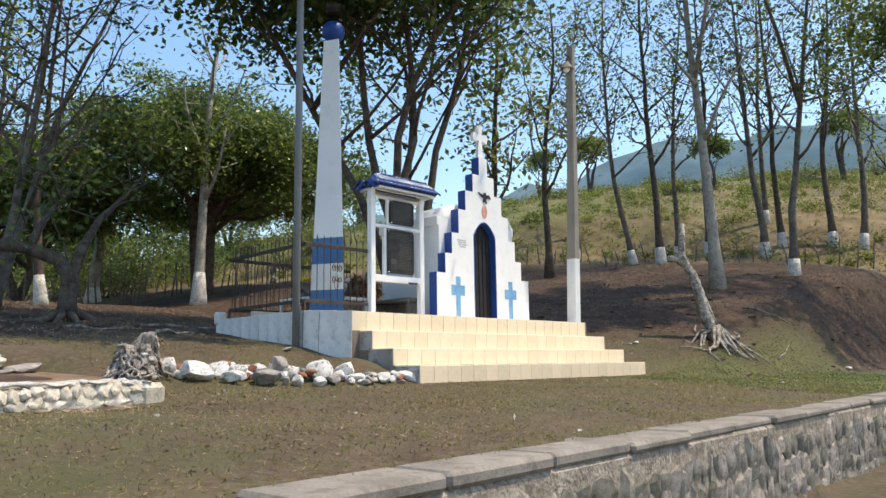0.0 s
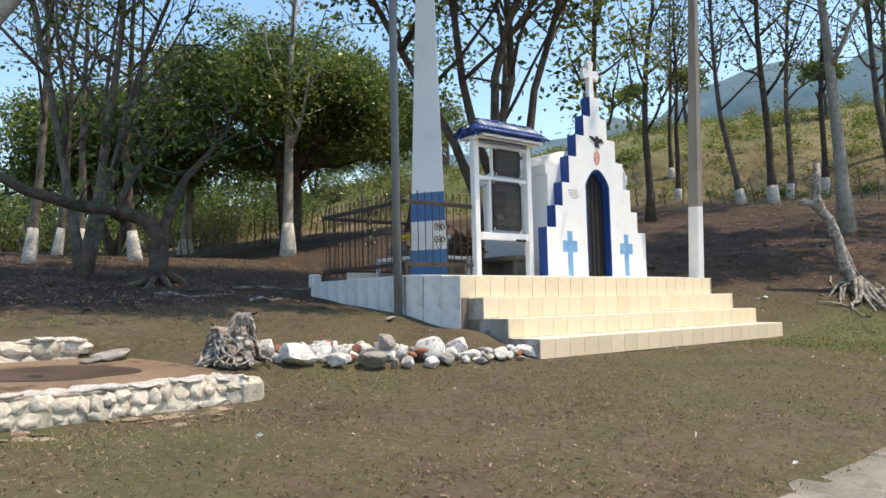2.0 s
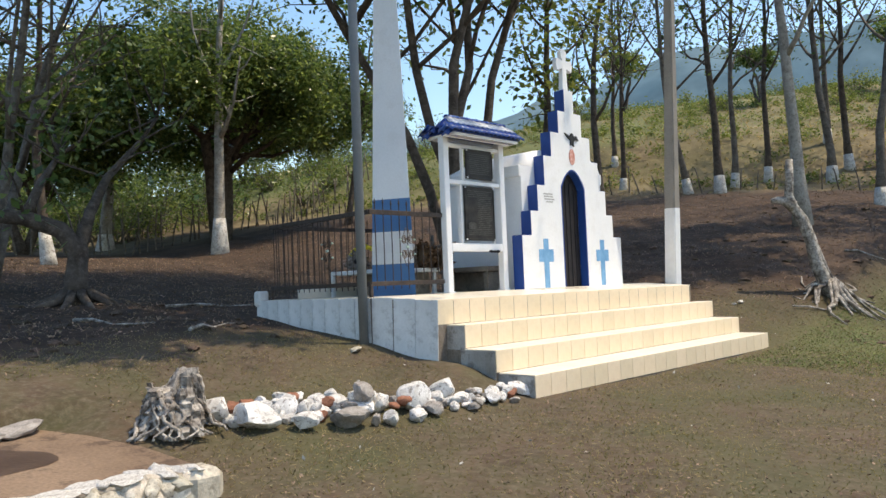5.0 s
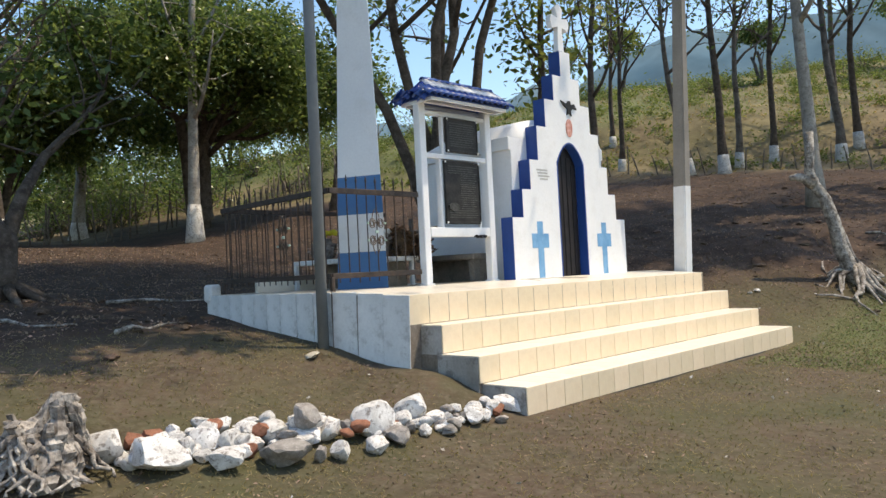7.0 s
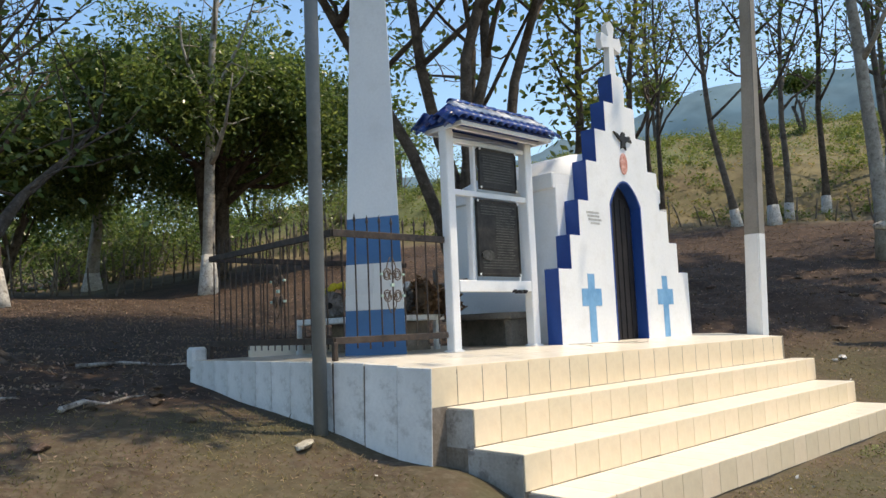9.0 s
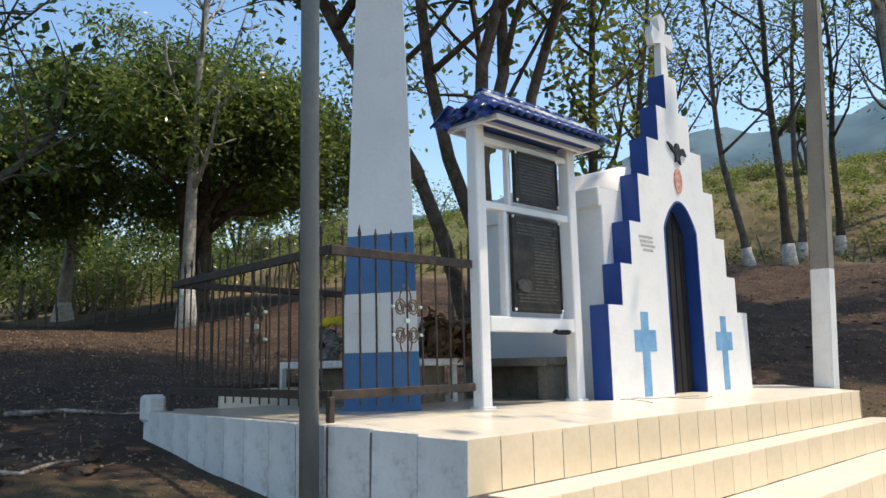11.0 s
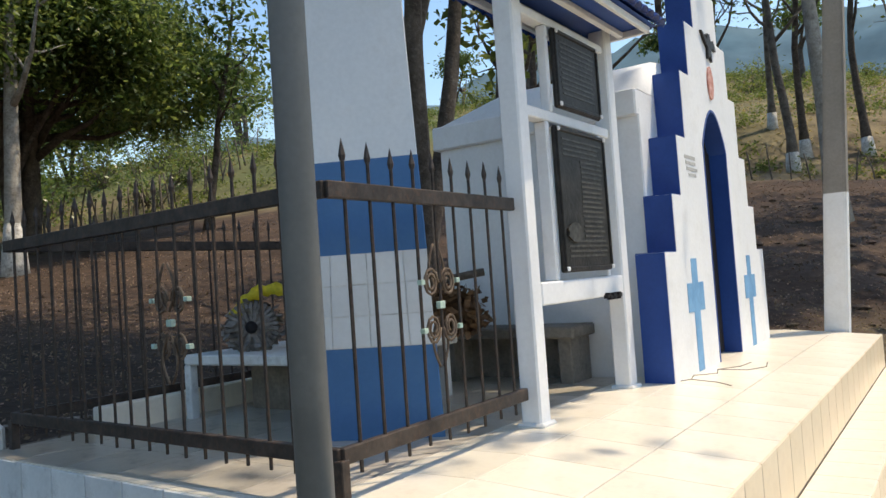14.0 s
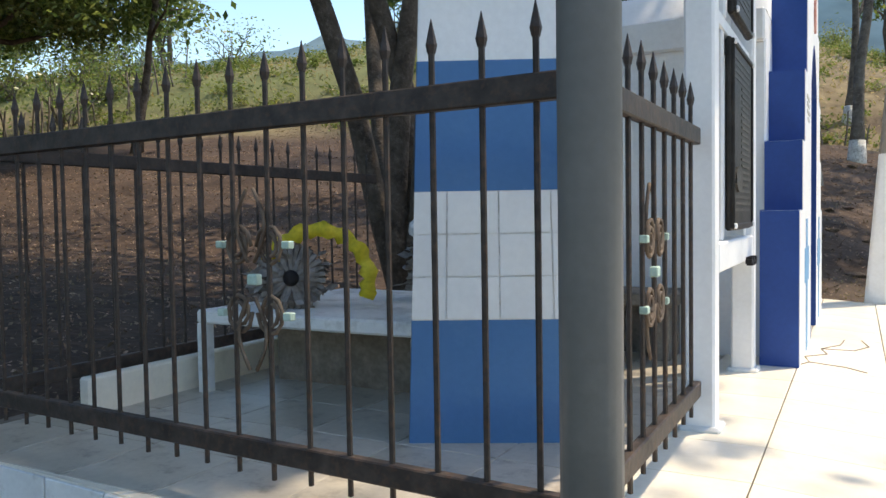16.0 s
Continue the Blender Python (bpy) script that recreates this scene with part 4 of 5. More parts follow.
# ---- poles ----
pole = thing("steel_pole", "grey painted round steel pole beside the platform", "pole")
tubes("shaft", [[(Vector((-7.91, 6.435, gz(-7.91, 6.435) - 0.2)), 0.0605), (Vector((-7.91, 6.44, 4.0)), 0.0605), (Vector((-7.90, 6.45, 9.5)), 0.058)]], STEEL, pole, sides=20)
LEAN_X, LEAN_Y = 0.075, -0.06
cp = thing("concrete_light_post", "slightly leaning square concrete light post with a white painted foot", "light post")
bm = bmesh.new()
for z0, z1, w0, w1, mt, nm in ((0.92, 2.354, 0.112, 0.106, WHITE, "painted_foot"), (2.354, 7.10, 0.105, 0.068, POSTCON, "shaft")):
    b2 = bmesh.new()
    lo = [b2.verts.new((-7.19 + LEAN_X * (z0 - 2.354) + sx * w0, 13.27 + LEAN_Y * (z0 - 2.354) + sy * w0, z0)) for sx, sy in ((-1, -1), (1, -1), (1, 1), (-1, 1))]
    hi = [b2.verts.new((-7.19 + LEAN_X * (z1 - 2.354) + sx * w1, 13.27 + LEAN_Y * (z1 - 2.354) + sy * w1, z1)) for sx, sy in ((-1, -1), (1, -1), (1, 1), (-1, 1))]
    b2.faces.new(lo[::-1])
    b2.faces.new(hi)
    for i in range(4):
        b2.faces.new((lo[i], lo[(i + 1) % 4], hi[(i + 1) % 4], hi[i]))
    bmesh.ops.bevel(b2, geom=[e for e in b2.edges if abs(e.verts[0].co.z - e.verts[1].co.z) > 0.1], offset=0.018, segments=2, affect="EDGES")
    part(nm, b2, mt, cp)
bm.free()
LX, LY, LZ = -6.87, 12.84, 6.62
bm = bmesh.new()
bmesh.ops.create_cone(bm, cap_ends=False, segments=18, radius1=0.15, radius2=0.05, depth=0.16, matrix=Matrix.Translation((LX, LY, LZ)))
part("shade", bm, POSTCON, cp, "dull metal lamp shade", True)
bm = bmesh.new()
bmesh.ops.create_uvsphere(bm, u_segments=14, v_segments=8, radius=0.075, matrix=Matrix.Translation((LX, LY, LZ - 0.08)))
part("bulb", bm, WHITE, cp, "white glass bulb", True)
tubes("bracket", [[(Vector((LX, LY, LZ + 0.07)), 0.015), (Vector((LX, LY + 0.02, LZ + 0.2)), 0.015), (Vector((-6.86, 12.99, LZ + 0.26)), 0.015)]], IRON, cp, sides=8)

# ---- iron fence ----
fence = thing("iron_fence", "dark brown iron fence with spear-tipped bars round a tomb", "fence")
ZT0, ZT1, ZB0, ZB1 = 2.085, 2.148, 1.14, 1.20
bm = bmesh.new()
for z0, z1, r0, r1 in ((1.09, 2.225, 0.0078, 0.0078), (2.225, 2.245, 0.010, 0.0145), (2.245, 2.308, 0.0145, 0.001)):
    bmesh.ops.create_cone(bm, cap_ends=True, segments=6, radius1=r0, radius2=r1, depth=z1 - z0, matrix=Matrix.Translation((0, 0, (z0 + z1) / 2)))
BAR = bm_mesh("bar", bm, IRON)
C0, C1, C2, C3 = Vector((-8.0, 6.66, 0)), Vector((-10.55, 6.80, 0)), Vector((-8.0, 8.02, 0)), Vector((-10.55, 9.72, 0))


def fence_run(a, b, n, posts):
    d = b - a
    ang = math.degrees(math.atan2(d.y, d.x))
    for z0, z1 in ((ZT0, ZT1), (ZB0, ZB1)):
        bm = boxed(0, d.length, -0.017, 0.017, z0, z1, 0.004)
        bmesh.ops.transform(bm, matrix=pose(a.x, a.y, 0, 0, 0, ang), verts=bm.verts)
        part("rail", bm, IRON, fence)
    for i in range(n):
        p = a + d * ((i + 0.75) / (n + 0.5))
        link("bar", BAR, fence, m=pose(p.x, p.y, random.uniform(-0.006, 0.006), 0, 0, ang + random.uniform(-6, 6)))
    for p in posts:
        part("post", boxed(p.x - 0.022, p.x + 0.022, p.y - 0.022, p.y + 0.022, 0.985, 1.16, 0.004), IRON, fence)


fence_run(C0, C1, 18, (C0, C1))
fence_run(C0, C2, 9, ())
fence_run(C1, C3, 20, (C3,))


def scroll(x, y, ang):
    """A wrought panel of paired S-scrolls round a bar."""
    sc = pose(x, y, 1.66, 0, 0, ang)
    lines = []
    for sgn in (-1, 1):
        for up in (-1, 1):
            pts = []
            for k in range(22):
                q = k / 21
                a = q * 2.2 * 2 * math.pi
                r = 0.052 * (1 - 0.72 * q)
                pts.append((sc @ Vector((sgn * (0.062 - r * math.cos(a)), 0.0, up * (0.075 + r * math.sin(a) * 1.25 + 0.02))), 0.0065))
            lines.append(pts)
            pts = []
            for k in range(14):
                q = k / 13
                pts.append((sc @ Vector((sgn * (0.012 + 0.042 * math.sin(q * math.pi)), 0.012, up * (0.05 + 0.21 * q))), 0.006))
            lines.append(pts)
    tubes("scroll", lines, RUST, fence, "wrought iron scrolls", 5)
    for dx, dz in ((0, 0.0), (0.13, 0.1), (-0.13, 0.1), (0.13, -0.1), (-0.13, -0.1)):
        b = boxed(-0.02, 0.02, -0.012, 0.012, -0.012, 0.012, 0.003)
        w = 1.0 if dx == 0 else 0.7
        bmesh.ops.transform(b, matrix=sc @ Matrix.Translation((dx, 0, dz)) @ Matrix.Diagonal((w, 1, w * 1.3, 1)), verts=b.verts)
        part("tie", b, TAPE, fence, "pale green tape tie")


scroll(-7.995, 7.33, 90)
scroll(-8.99, 6.715, 177)

# ---- tomb inside the fence ----
tomb = thing("tomb", "low tiled tomb with a white slab inside the fence", "tomb")
part("slab", boxed(-10.30, -9.0, 7.74, 8.95, 1.335, 1.40, 0.01), WHITE_DIRTY, tomb, "white stained slab")
for x, y in ((-10.27, 7.77), (-9.06, 7.77), (-10.27, 8.86), (-9.06, 8.86)):
    part("leg", boxed(x - 0.03, x + 0.03, y - 0.03, y + 0.03, 0.985, 1.335, 0.006), WHITE_DIRTY, tomb)
part("chamber", boxed(-10.15, -9.15, 8.15, 8.85, 0.985, 1.332, 0.01), GROUT, tomb)
part("border", boxed(-10.45, -10.38, 7.2, 9.6, 0.985, 1.16, 0.01), CREAM_TOP, tomb)


def wreath(x, y, z, r, seed, petal, ribbon):
    rr = np.random.default_rng(seed)
    w = thing("wreath", "dried flower wreath with a faded ribbon lying on the tomb" if ribbon is None else "grey dried flower wreath with a yellow ribbon on the tomb", "wreath", at=(x, y, z))
    a = rr.uniform(0, 2 * np.pi, 420)
    rad = r * (0.8 + 0.15 * rr.normal(size=420))
    p = np.stack([rad * np.cos(a), 0.05 * rr.normal(size=420), np.maximum(rad * np.sin(a), 1.40 - z)], 1)
    link("blossom", leaf_mesh("blossom", p, 0.055, petal, rr, 0.0, 1.3), w)
    bm = bmesh.new()
    bmesh.ops.create_cone(bm, cap_ends=True, segments=20, radius1=r * 0.85, radius2=r * 0.5, depth=0.10, matrix=pose(0, 0, 0, 90))
    part("base", bm, petal, w)
    return w


w1 = wreath(-9.92, 8.0, 1.55, 0.15, 4, DRYFLOWER, True)
w1.rotation_euler = (0, 0, radians(39))
bm = bmesh.new()
for k in range(30):
    a = 2 * math.pi * k / 30
    box(bm, -0.012, 0.012, -0.025, 0.0, 0.03, 0.165, 0.004, pose(0, -0.06 + 0.01 * math.sin(k * 2.2), 0, 0, math.degrees(a), 0))
part("petal_ring", bm, DRYFLOWER, w1, "grey papery petals")
bm = bmesh.new()
bmesh.ops.create_uvsphere(bm, u_segments=12, v_segments=8, radius=0.04, matrix=Matrix.Translation((0, -0.09, 0.0)))
part("flower_heart", bm, BLACK, w1, "black flower heart", True)
bm = bmesh.new()
prev = None
for k in range(25):
    a = math.pi * (-0.12 + 1.0 * k / 24)
    ro, ri = 0.285 + 0.012 * math.sin(k * 1.9), 0.215 + 0.014 * math.sin(k * 2.7)
    row = [bm.verts.new((0.13 + r * math.cos(a), -0.04 + 0.02 * math.sin(k * 1.3) + dy, r * math.sin(a) - 0.02)) for r, dy in ((ri, -0.03), (ro, -0.02), (ro, 0.06), (ri, 0.05))]
    if prev:
        for m in range(4):
            bm.faces.new((prev[m], prev[(m + 1) % 4], row[(m + 1) % 4], row[m]))
    else:
        bm.faces.new(row)
    prev = row
bm.faces.new(prev[::-1])
part("ribbon", bm, YELLOW, w1, "crumpled yellow ribbon", True)
w2 = wreath(-9.42, 8.62, 1.58, 0.16, 6, DRYFLOWER, None)
bm = bmesh.new()
for k in range(8):
    box(bm, -0.05, 0.05, -0.05, 0.05, -0.05, 0.05, 0.02, pose(0.12 * math.sin(k * 2.4), 0.05 * math.cos(k * 3), -0.05 + 0.035 * k, 20 * k, 30 * k, 10))
part("wrapping", bm, WHITE_DIRTY, w2, "crumpled pale wrapping")
w3 = wreath(-9.15, 8.75, 1.60, 0.22, 8, STRAW, None)
w4 = wreath(-9.0, 9.0, 1.52, 0.17, 9, STRAW, None)
tomb2 = thing("flower_stand", "weathered wooden cross with brown dried flowers by the tomb", "cross")
tubes("cross_wood", [[(Vector((-9.35, 9.15, 1.0)), 0.035), (Vector((-9.35, 9.15, 1.95)), 0.03)], [(Vector((-9.5, 9.05, 1.72)), 0.028), (Vector((-9.0, 9.35, 1.80)), 0.028)]], WOODPOST, tomb2)

# cracks in the floor
crk = []
for pts in (((-7.76, 9.55), (-7.70, 9.72), (-7.73, 9.88), (-7.62, 10.05), (-7.66, 10.22), (-7.56, 10.45), (-7.54, 10.68)), ((-7.66, 10.22), (-7.48, 10.30), (-7.40, 10.52), (-7.44, 10.75)), ((-7.70, 9.72), (-7.52, 9.70), (-7.42, 9.62))):
    crk.append([(Vector((x, y, 1.0 - 0.064 * max(0.0, (x + 7.75) / 0.865) + 0.001)), 0.0045) for x, y in pts])
tubes("floor_crack", crk, GROUT, plat, "dark crack across the floor tiles", 5)

# ---- trees ----
def bend(p, d, length, n, rng, wander, rise):
    """A wandering line of n + 1 points from p along d."""
    pts, d = [Vector(p)], Vector(d).normalized()
    for i in range(n):
        d = (d + Vector((rng.gauss(0, wander), rng.gauss(0, wander), rng.gauss(0, wander) + rise))).normalized()
        pts.append(pts[-1] + d * (length / n))
    return pts


def taper(pts, r0, r1):
    n = len(pts) - 1
    return [(p, r0 + (r1 - r0) * (i / n) ** 0.8) for i, p in enumerate(pts)]


def tree(label, x, y, height, r, seed, leaves=1500, leaf=0.15, mat_leaf=None, bark=None, white=0.0, lean=(0, 0), first=0.45, limbs=9, reach=3.0, rise=0.10, spread=0.45, stems=None, subs=4, sink=0.15, wander=0.05, group="", category="tree", lofty=None, over=None):
    rg, nr = random.Random(seed), np.random.default_rng(seed)
    z0 = gz(x, y) - sink
    t = thing("tree", label, category, group, at=(x, y, z0))
    lines, tips = [], []
    for lx, ly, hf in (stems or [(lean[0], lean[1], 1.0)]):
        tr = bend((0, 0, 0), (lx, ly, 1), height * hf, 10, rg, wander, 0.03)
        tl = taper(tr, r, r * 0.22)
        tl[0] = (tl[0][0], r * 1.45)
        lines.append(tl)
        for i in range(limbs):
            q = first + (1 - first) * (i + rg.random()) / limbs
            k = min(9, int(q * 10))
            p = tr[k].lerp(tr[k + 1], q * 10 - k)
            az = i * 2.4 + rg.uniform(-0.6, 0.6)
            el = rg.uniform(0.35, 1.0)
            d = Vector((math.cos(az), math.sin(az), math.tan(el)))
            L = reach * (1.15 - 0.6 * q) * rg.uniform(0.7, 1.25)
            lp = bend(p, d, L, 6, rg, 0.13, rise)
            rl = r * (1 - 0.75 * q) * 0.55
            lines.append(taper(lp, rl, max(0.012, rl * 0.22)))
            for j in range(subs):
                kk = rg.randint(2, 5)
                sd = Vector((rg.gauss(0, 1), rg.gauss(0, 1), rg.gauss(0.45, 0.6)))
                sp = bend(lp[kk], sd, L * rg.uniform(0.3, 0.55), 4, rg, 0.2, rise)
                lines.append(taper(sp, max(0.012, rl * 0.4), 0.006))
                tips += sp[1:]
                if rg.random() < 0.7:
                    tp = bend(sp[2], Vector((rg.gauss(0, 1), rg.gauss(0, 1), rg.gauss(0.2, 0.7))), L * 0.22, 3, rg, 0.2, 0)
                    lines.append(taper(tp, 0.009, 0.004))
                    tips += tp[1:]
            tips += lp[4:]
    shade = []
    # extra leafy bough, added high up only to shade what lies below
    if over:
        c, reach_r, n3 = Vector(over[0]), over[1], over[2]
        lines.append(taper([lines[0][5][0], lines[0][5][0].lerp(c, 0.35) + Vector((0, 0, 0.5)), lines[0][5][0].lerp(c, 0.7) + Vector((0, 0, 0.3)), c], 0.09, 0.03))
        for i in range(18):
            sp = bend(c.lerp(lines[0][5][0], rg.uniform(0, 0.25)), (math.cos(i * 2.4), math.sin(i * 2.4), rg.uniform(-0.1, 0.3)), reach_r * rg.uniform(0.5, 1.0), 5, rg, 0.15, 0)
            lines.append(taper(sp, 0.025, 0.006))
            shade += sp[1:]
    tubes("trunk", lines, bark or BARK, t, sides=7)
    if white:
        tr = lines[0]
        col = []
        for f in (0.0, 0.33, 0.66, 1.0):
            f *= min(1.0, white / (height / 10))
            col.append((tr[0][0].lerp(tr[1][0], f), tr[0][1] + (tr[1][1] - tr[0][1]) * f + 0.010))
        tubes("lime_wash", [col], LIME, t, "lime-washed foot", 7)
    if leaves:
        tp = np.array([tuple(p) for p in tips])
        pts = tp[nr.integers(0, len(tp), leaves)] + nr.normal(size=(leaves, 3)) * spread
        # extra high leaves, mostly out of view, added to thicken the shade
        if lofty:
            n2, z2, y2 = lofty
            hi = tp[(tp[:, 2] > z2) & (tp[:, 1] < y2)]
            pts = np.concatenate([pts, hi[nr.integers(0, len(hi), n2)] + nr.normal(size=(n2, 3)) * np.array([1.0, 1.0, 0.5])])
        if shade:
            sh = np.array([tuple(p) for p in shade])
            pts = np.concatenate([pts, sh[nr.integers(0, len(sh), n3)] + nr.normal(size=(n3, 3)) * 0.22])
        link("crown", leaf_mesh("crown", pts, leaf, mat_leaf or LEAF_L, nr, 0.35), t)
    return t


def dense_tree(label, x, y, seed, cz, rx, ry, rz, clumps, per, leaf, mat_leaf, trunk_h, r, stems, flat=0.35, group="", category="tree", cs=0.5, sink=0.2):
    """A tree with a thick uneven crown of leaf clumps on real limbs."""
    rg, nr = random.Random(seed), np.random.default_rng(seed)
    t = thing("tree", label, category, group, at=(x, y, gz(x, y) - sink))
    lines, cents = [], []
    for i in range(clumps):
        v = nr.normal(size=3)
        v /= np.linalg.norm(v)
        if v[2] < -flat:
            v[2] *= -0.6
        k = nr.uniform(0.72, 1.0) * (1 + 0.16 * math.sin(v[0] * 5 + seed) + 0.12 * math.sin(v[1] * 7))
        cents.append((v[0] * rx * k, v[1] * ry * k, cz + v[2] * rz * k))
    for sx, sy in stems:
        tr = bend((sx * 0.25, sy * 0.25, 0), (sx, sy, 1.6), trunk_h, 6, rg, 0.08, 0.05)
        lines.append(taper(tr, r, r * 0.6))
        for i in range(max(3, clumps // (15 * len(stems)))):
            c = Vector(cents[rg.randrange(len(cents))])
            a = tr[rg.randint(3, 6)]
            mid = a.lerp(c, 0.5) + Vector((0, 0, -0.3))
            lines.append([(a, r * 0.42), (a.lerp(mid, 0.5) + Vector((0, 0, 0.15)), r * 0.32), (mid, r * 0.22), (mid.lerp(c, 0.6), r * 0.12), (c, 0.015)])
    tubes("trunk", lines, BARK, t, sides=8)
    cp_ = np.array(cents)
    n = clumps * per
    pts = np.repeat(cp_, per, axis=0) + nr.normal(size=(n, 3)) * np.array([cs * rx, cs * ry, cs * rz * 0.8]) * 0.32
    link("crown", leaf_mesh("crown", pts, leaf, mat_leaf, nr, 0.5, 2.0), t)
    return t


ROW = "row of lime-washed trees at the foot of the hill"
SPARSE = "tall thin tree with sparse leaves and a lime-washed foot"
for i, (x, y, h, r, w, lx, ly, lv) in enumerate((
        (-16.4, 25.1, 12, 0.20, 0.0, 0.02, -0.06, 1700), (-15.2, 30.0, 13, 0.17, 1.0, -0.10, -0.12, 1300), (-13.8, 29.9, 14, 0.21, 1.1, -0.10, -0.05, 1500),
        (-14.4, 32.6, 13, 0.17, 1.0, 0.02, 0.0, 1300), (-13.5, 34.0, 14, 0.17, 1.0, -0.05, 0.0, 1300), (-11.1, 34.7, 14, 0.22, 1.1, -0.03, 0.02, 1500),
        (-10.9, 36.4, 14, 0.19, 1.0, 0.0, 0.0, 1300), (-7.5, 27.7, 13, 0.19, 0.9, 0.03, 0.02, 1500), (-8.9, 37.3, 14, 0.20, 1.0, -0.14, 0.05, 1400),
        (-7.8, 37.7, 13, 0.20, 1.0, 0.10, 0.06, 1400), (-18.6, 30.5, 11, 0.15, 0.8, 0.04, 0.0, 1300), (-12.4, 38.5, 13, 0.18, 1.0, 0.02, 0.0, 1200),
        (-5.2, 33.5, 13, 0.20, 1.0, 0.08, 0.0, 1500), (-3.6, 30.5, 13, 0.18, 1.0, 0.0, 0.05, 1400), (-20.5, 33.0, 10, 0.15, 0.8, 0.0, 0.0, 1200))):
    # two of the row get an added high bough to shade the slope
    tree(SPARSE, x, y, h, r * 0.88, 100 + i, int(lv * 0.75), 0.125, LEAF_L if i % 3 else LEAF_Y, BARK_GREY if i % 2 else BARK, w * 0.78, (lx, ly), 0.30, 11, 4.4, 0.13, 0.42, subs=5, group=ROW, over=((0.3, -4.0, 12.3), 4.5, 14000 if i == 7 else 4500) if i in (7, 13) else None)
# its dense high bough is added to darken the slope with shade
tree("pale-barked tall tree with sparse leaves on the bare slope", -8.4, 23.3, 14.5, 0.22, 131, 500, 0.14, LEAF_L, BARK_PALE, 0.0, (-0.02, -0.02), 0.34, 9, 3.6, 0.16, 0.4, over=((2.2, -1.6, 12.8), 5.0, 18000))
# dead trunk with exposed roots, leaning against the slope
dz = gz(-5.78, 17.0)
dead = thing("dead_tree", "dead bleached forked trunk with bare roots on the slope", "dead tree", at=(-5.78, 17.0, dz - 0.1))
lines = [taper([Vector(p) for p in ((0.05, 0.02, 0), (-0.05, -0.02, 0.35), (-0.18, -0.08, 0.75), (-0.24, -0.12, 1.2), (-0.36, -0.15, 1.65), (-0.52, -0.22, 1.95), (-0.58, -0.27, 2.2), (-0.55, -0.25, 2.55), (-0.54, -0.24, 2.95))], 0.17, 0.075),
         taper([Vector(p) for p in ((-0.50, -0.22, 1.95), (-0.66, -0.30, 2.08), (-0.80, -0.36, 2.12), (-0.90, -0.40, 2.10))], 0.13, 0.05),
         taper([Vector(p) for p in ((-0.30, -0.14, 1.3), (-0.16, -0.05, 1.1), (-0.02, 0.02, 0.6), (0.20, 0.10, 0.15))], 0.06, 0.05)]
rg = random.Random(9)
for i in range(22):
    a = i * 0.2856 + rg.uniform(-0.12, 0.12)
    L = rg.uniform(0.5, 1.5)
    ph = rg.uniform(0, 6)
    row = []
    for q in (0.05, 0.2, 0.4, 0.6, 0.8, 1.0):
        aa = a + 0.25 * math.sin(q * 5 + ph)
        px, py = math.cos(aa) * L * q, math.sin(aa) * L * q
        row.append(Vector((px + 0.05, py, 0.32 * (1 - q) ** 2 + 0.10 + 0.05 * math.sin(q * 9 + ph) + gz(-5.78 + px, 17.0 + py) - dz)))
    lines.append(taper(row, rg.uniform(0.04, 0.075), 0.015))
tubes("trunk", lines, DEADWOOD, dead, sides=8)

# large branching tree behind the chapel, its crown over the monument
# lofty leaves and bough added above view to shade the fenced floor
tree("large dark multi-stemmed tree with a high leafy crown behind the chapel", -12.1, 12.8, 13.0, 0.155, 41, 6500, 0.15, LEAF_L, BARK, 0.0, first=0.40, limbs=8, reach=6.2, rise=0.06, spread=0.5, stems=[(-0.24, -0.24, 1.0), (0.06, 0.10, 1.0), (-0.25, 0.30, 0.95), (0.16, -0.20, 1.0), (0.06, -0.34, 1.0), (0.34, -0.14, 1.0)], subs=6, wander=0.12, lofty=(40000, 8.8, 0.5), over=((4.9, -1.8, 9.4), 1.6, 14000))
tree("slender forked tree with yellow-green leaves behind the chapel", -14.5, 18.5, 11, 0.17, 43, 1700, 0.16, LEAF_Y, BARK, 0.0, (0.05, 0.1), 0.25, 10, 3.0, 0.12, 0.5)
# dense round tree and its neighbours on the other side
dense_tree("broad dark green evergreen tree with a dense crown", -29.5, 16.6, 51, 5.95, 5.5, 5.6, 3.5, 230, 600, 0.105, LEAF_D, 4.4, 0.34, [(-0.35, 0.1), (0.3, 0.3), (0.1, -0.4)], 0.56, cs=0.36)
dense_tree("dark green tree with a dense crown at the shaded edge", -31.5, 9.6, 59, 4.5, 3.4, 3.5, 2.5, 170, 300, 0.11, LEAF_D, 3.2, 0.22, [(-0.3, 0.2), (0.25, -0.2)], 0.6)
tree("slender pale tree with a lime-washed foot and bare twigs", -25.5, 14.3, 14, 0.24, 52, 350, 0.14, LEAF_L, BARK_PALE, 1.45, (0.0, 0.0), 0.30, 12, 4.2, 0.14, 0.4)
tree("old tree with long crooked limbs and thin leaves", -16.4, 4.4, 11.5, 0.125, 53, 2000, 0.10, LEAF_L, BARK_GREY, 0.0, first=0.22, limbs=10, reach=5.4, rise=0.12, spread=0.5, stems=[(0.12, 0.18, 1.0), (-0.15, -0.25, 0.95), (-0.1, 0.42, 0.9)], subs=5)
tree("thin tree with a lime-washed foot in the shade", -23.6, 7.9, 11, 0.17, 54, 350, 0.16, LEAF_D, BARK, 1.1, (-0.05, -0.1), 0.35, 9, 3.6, 0.1, 0.6)
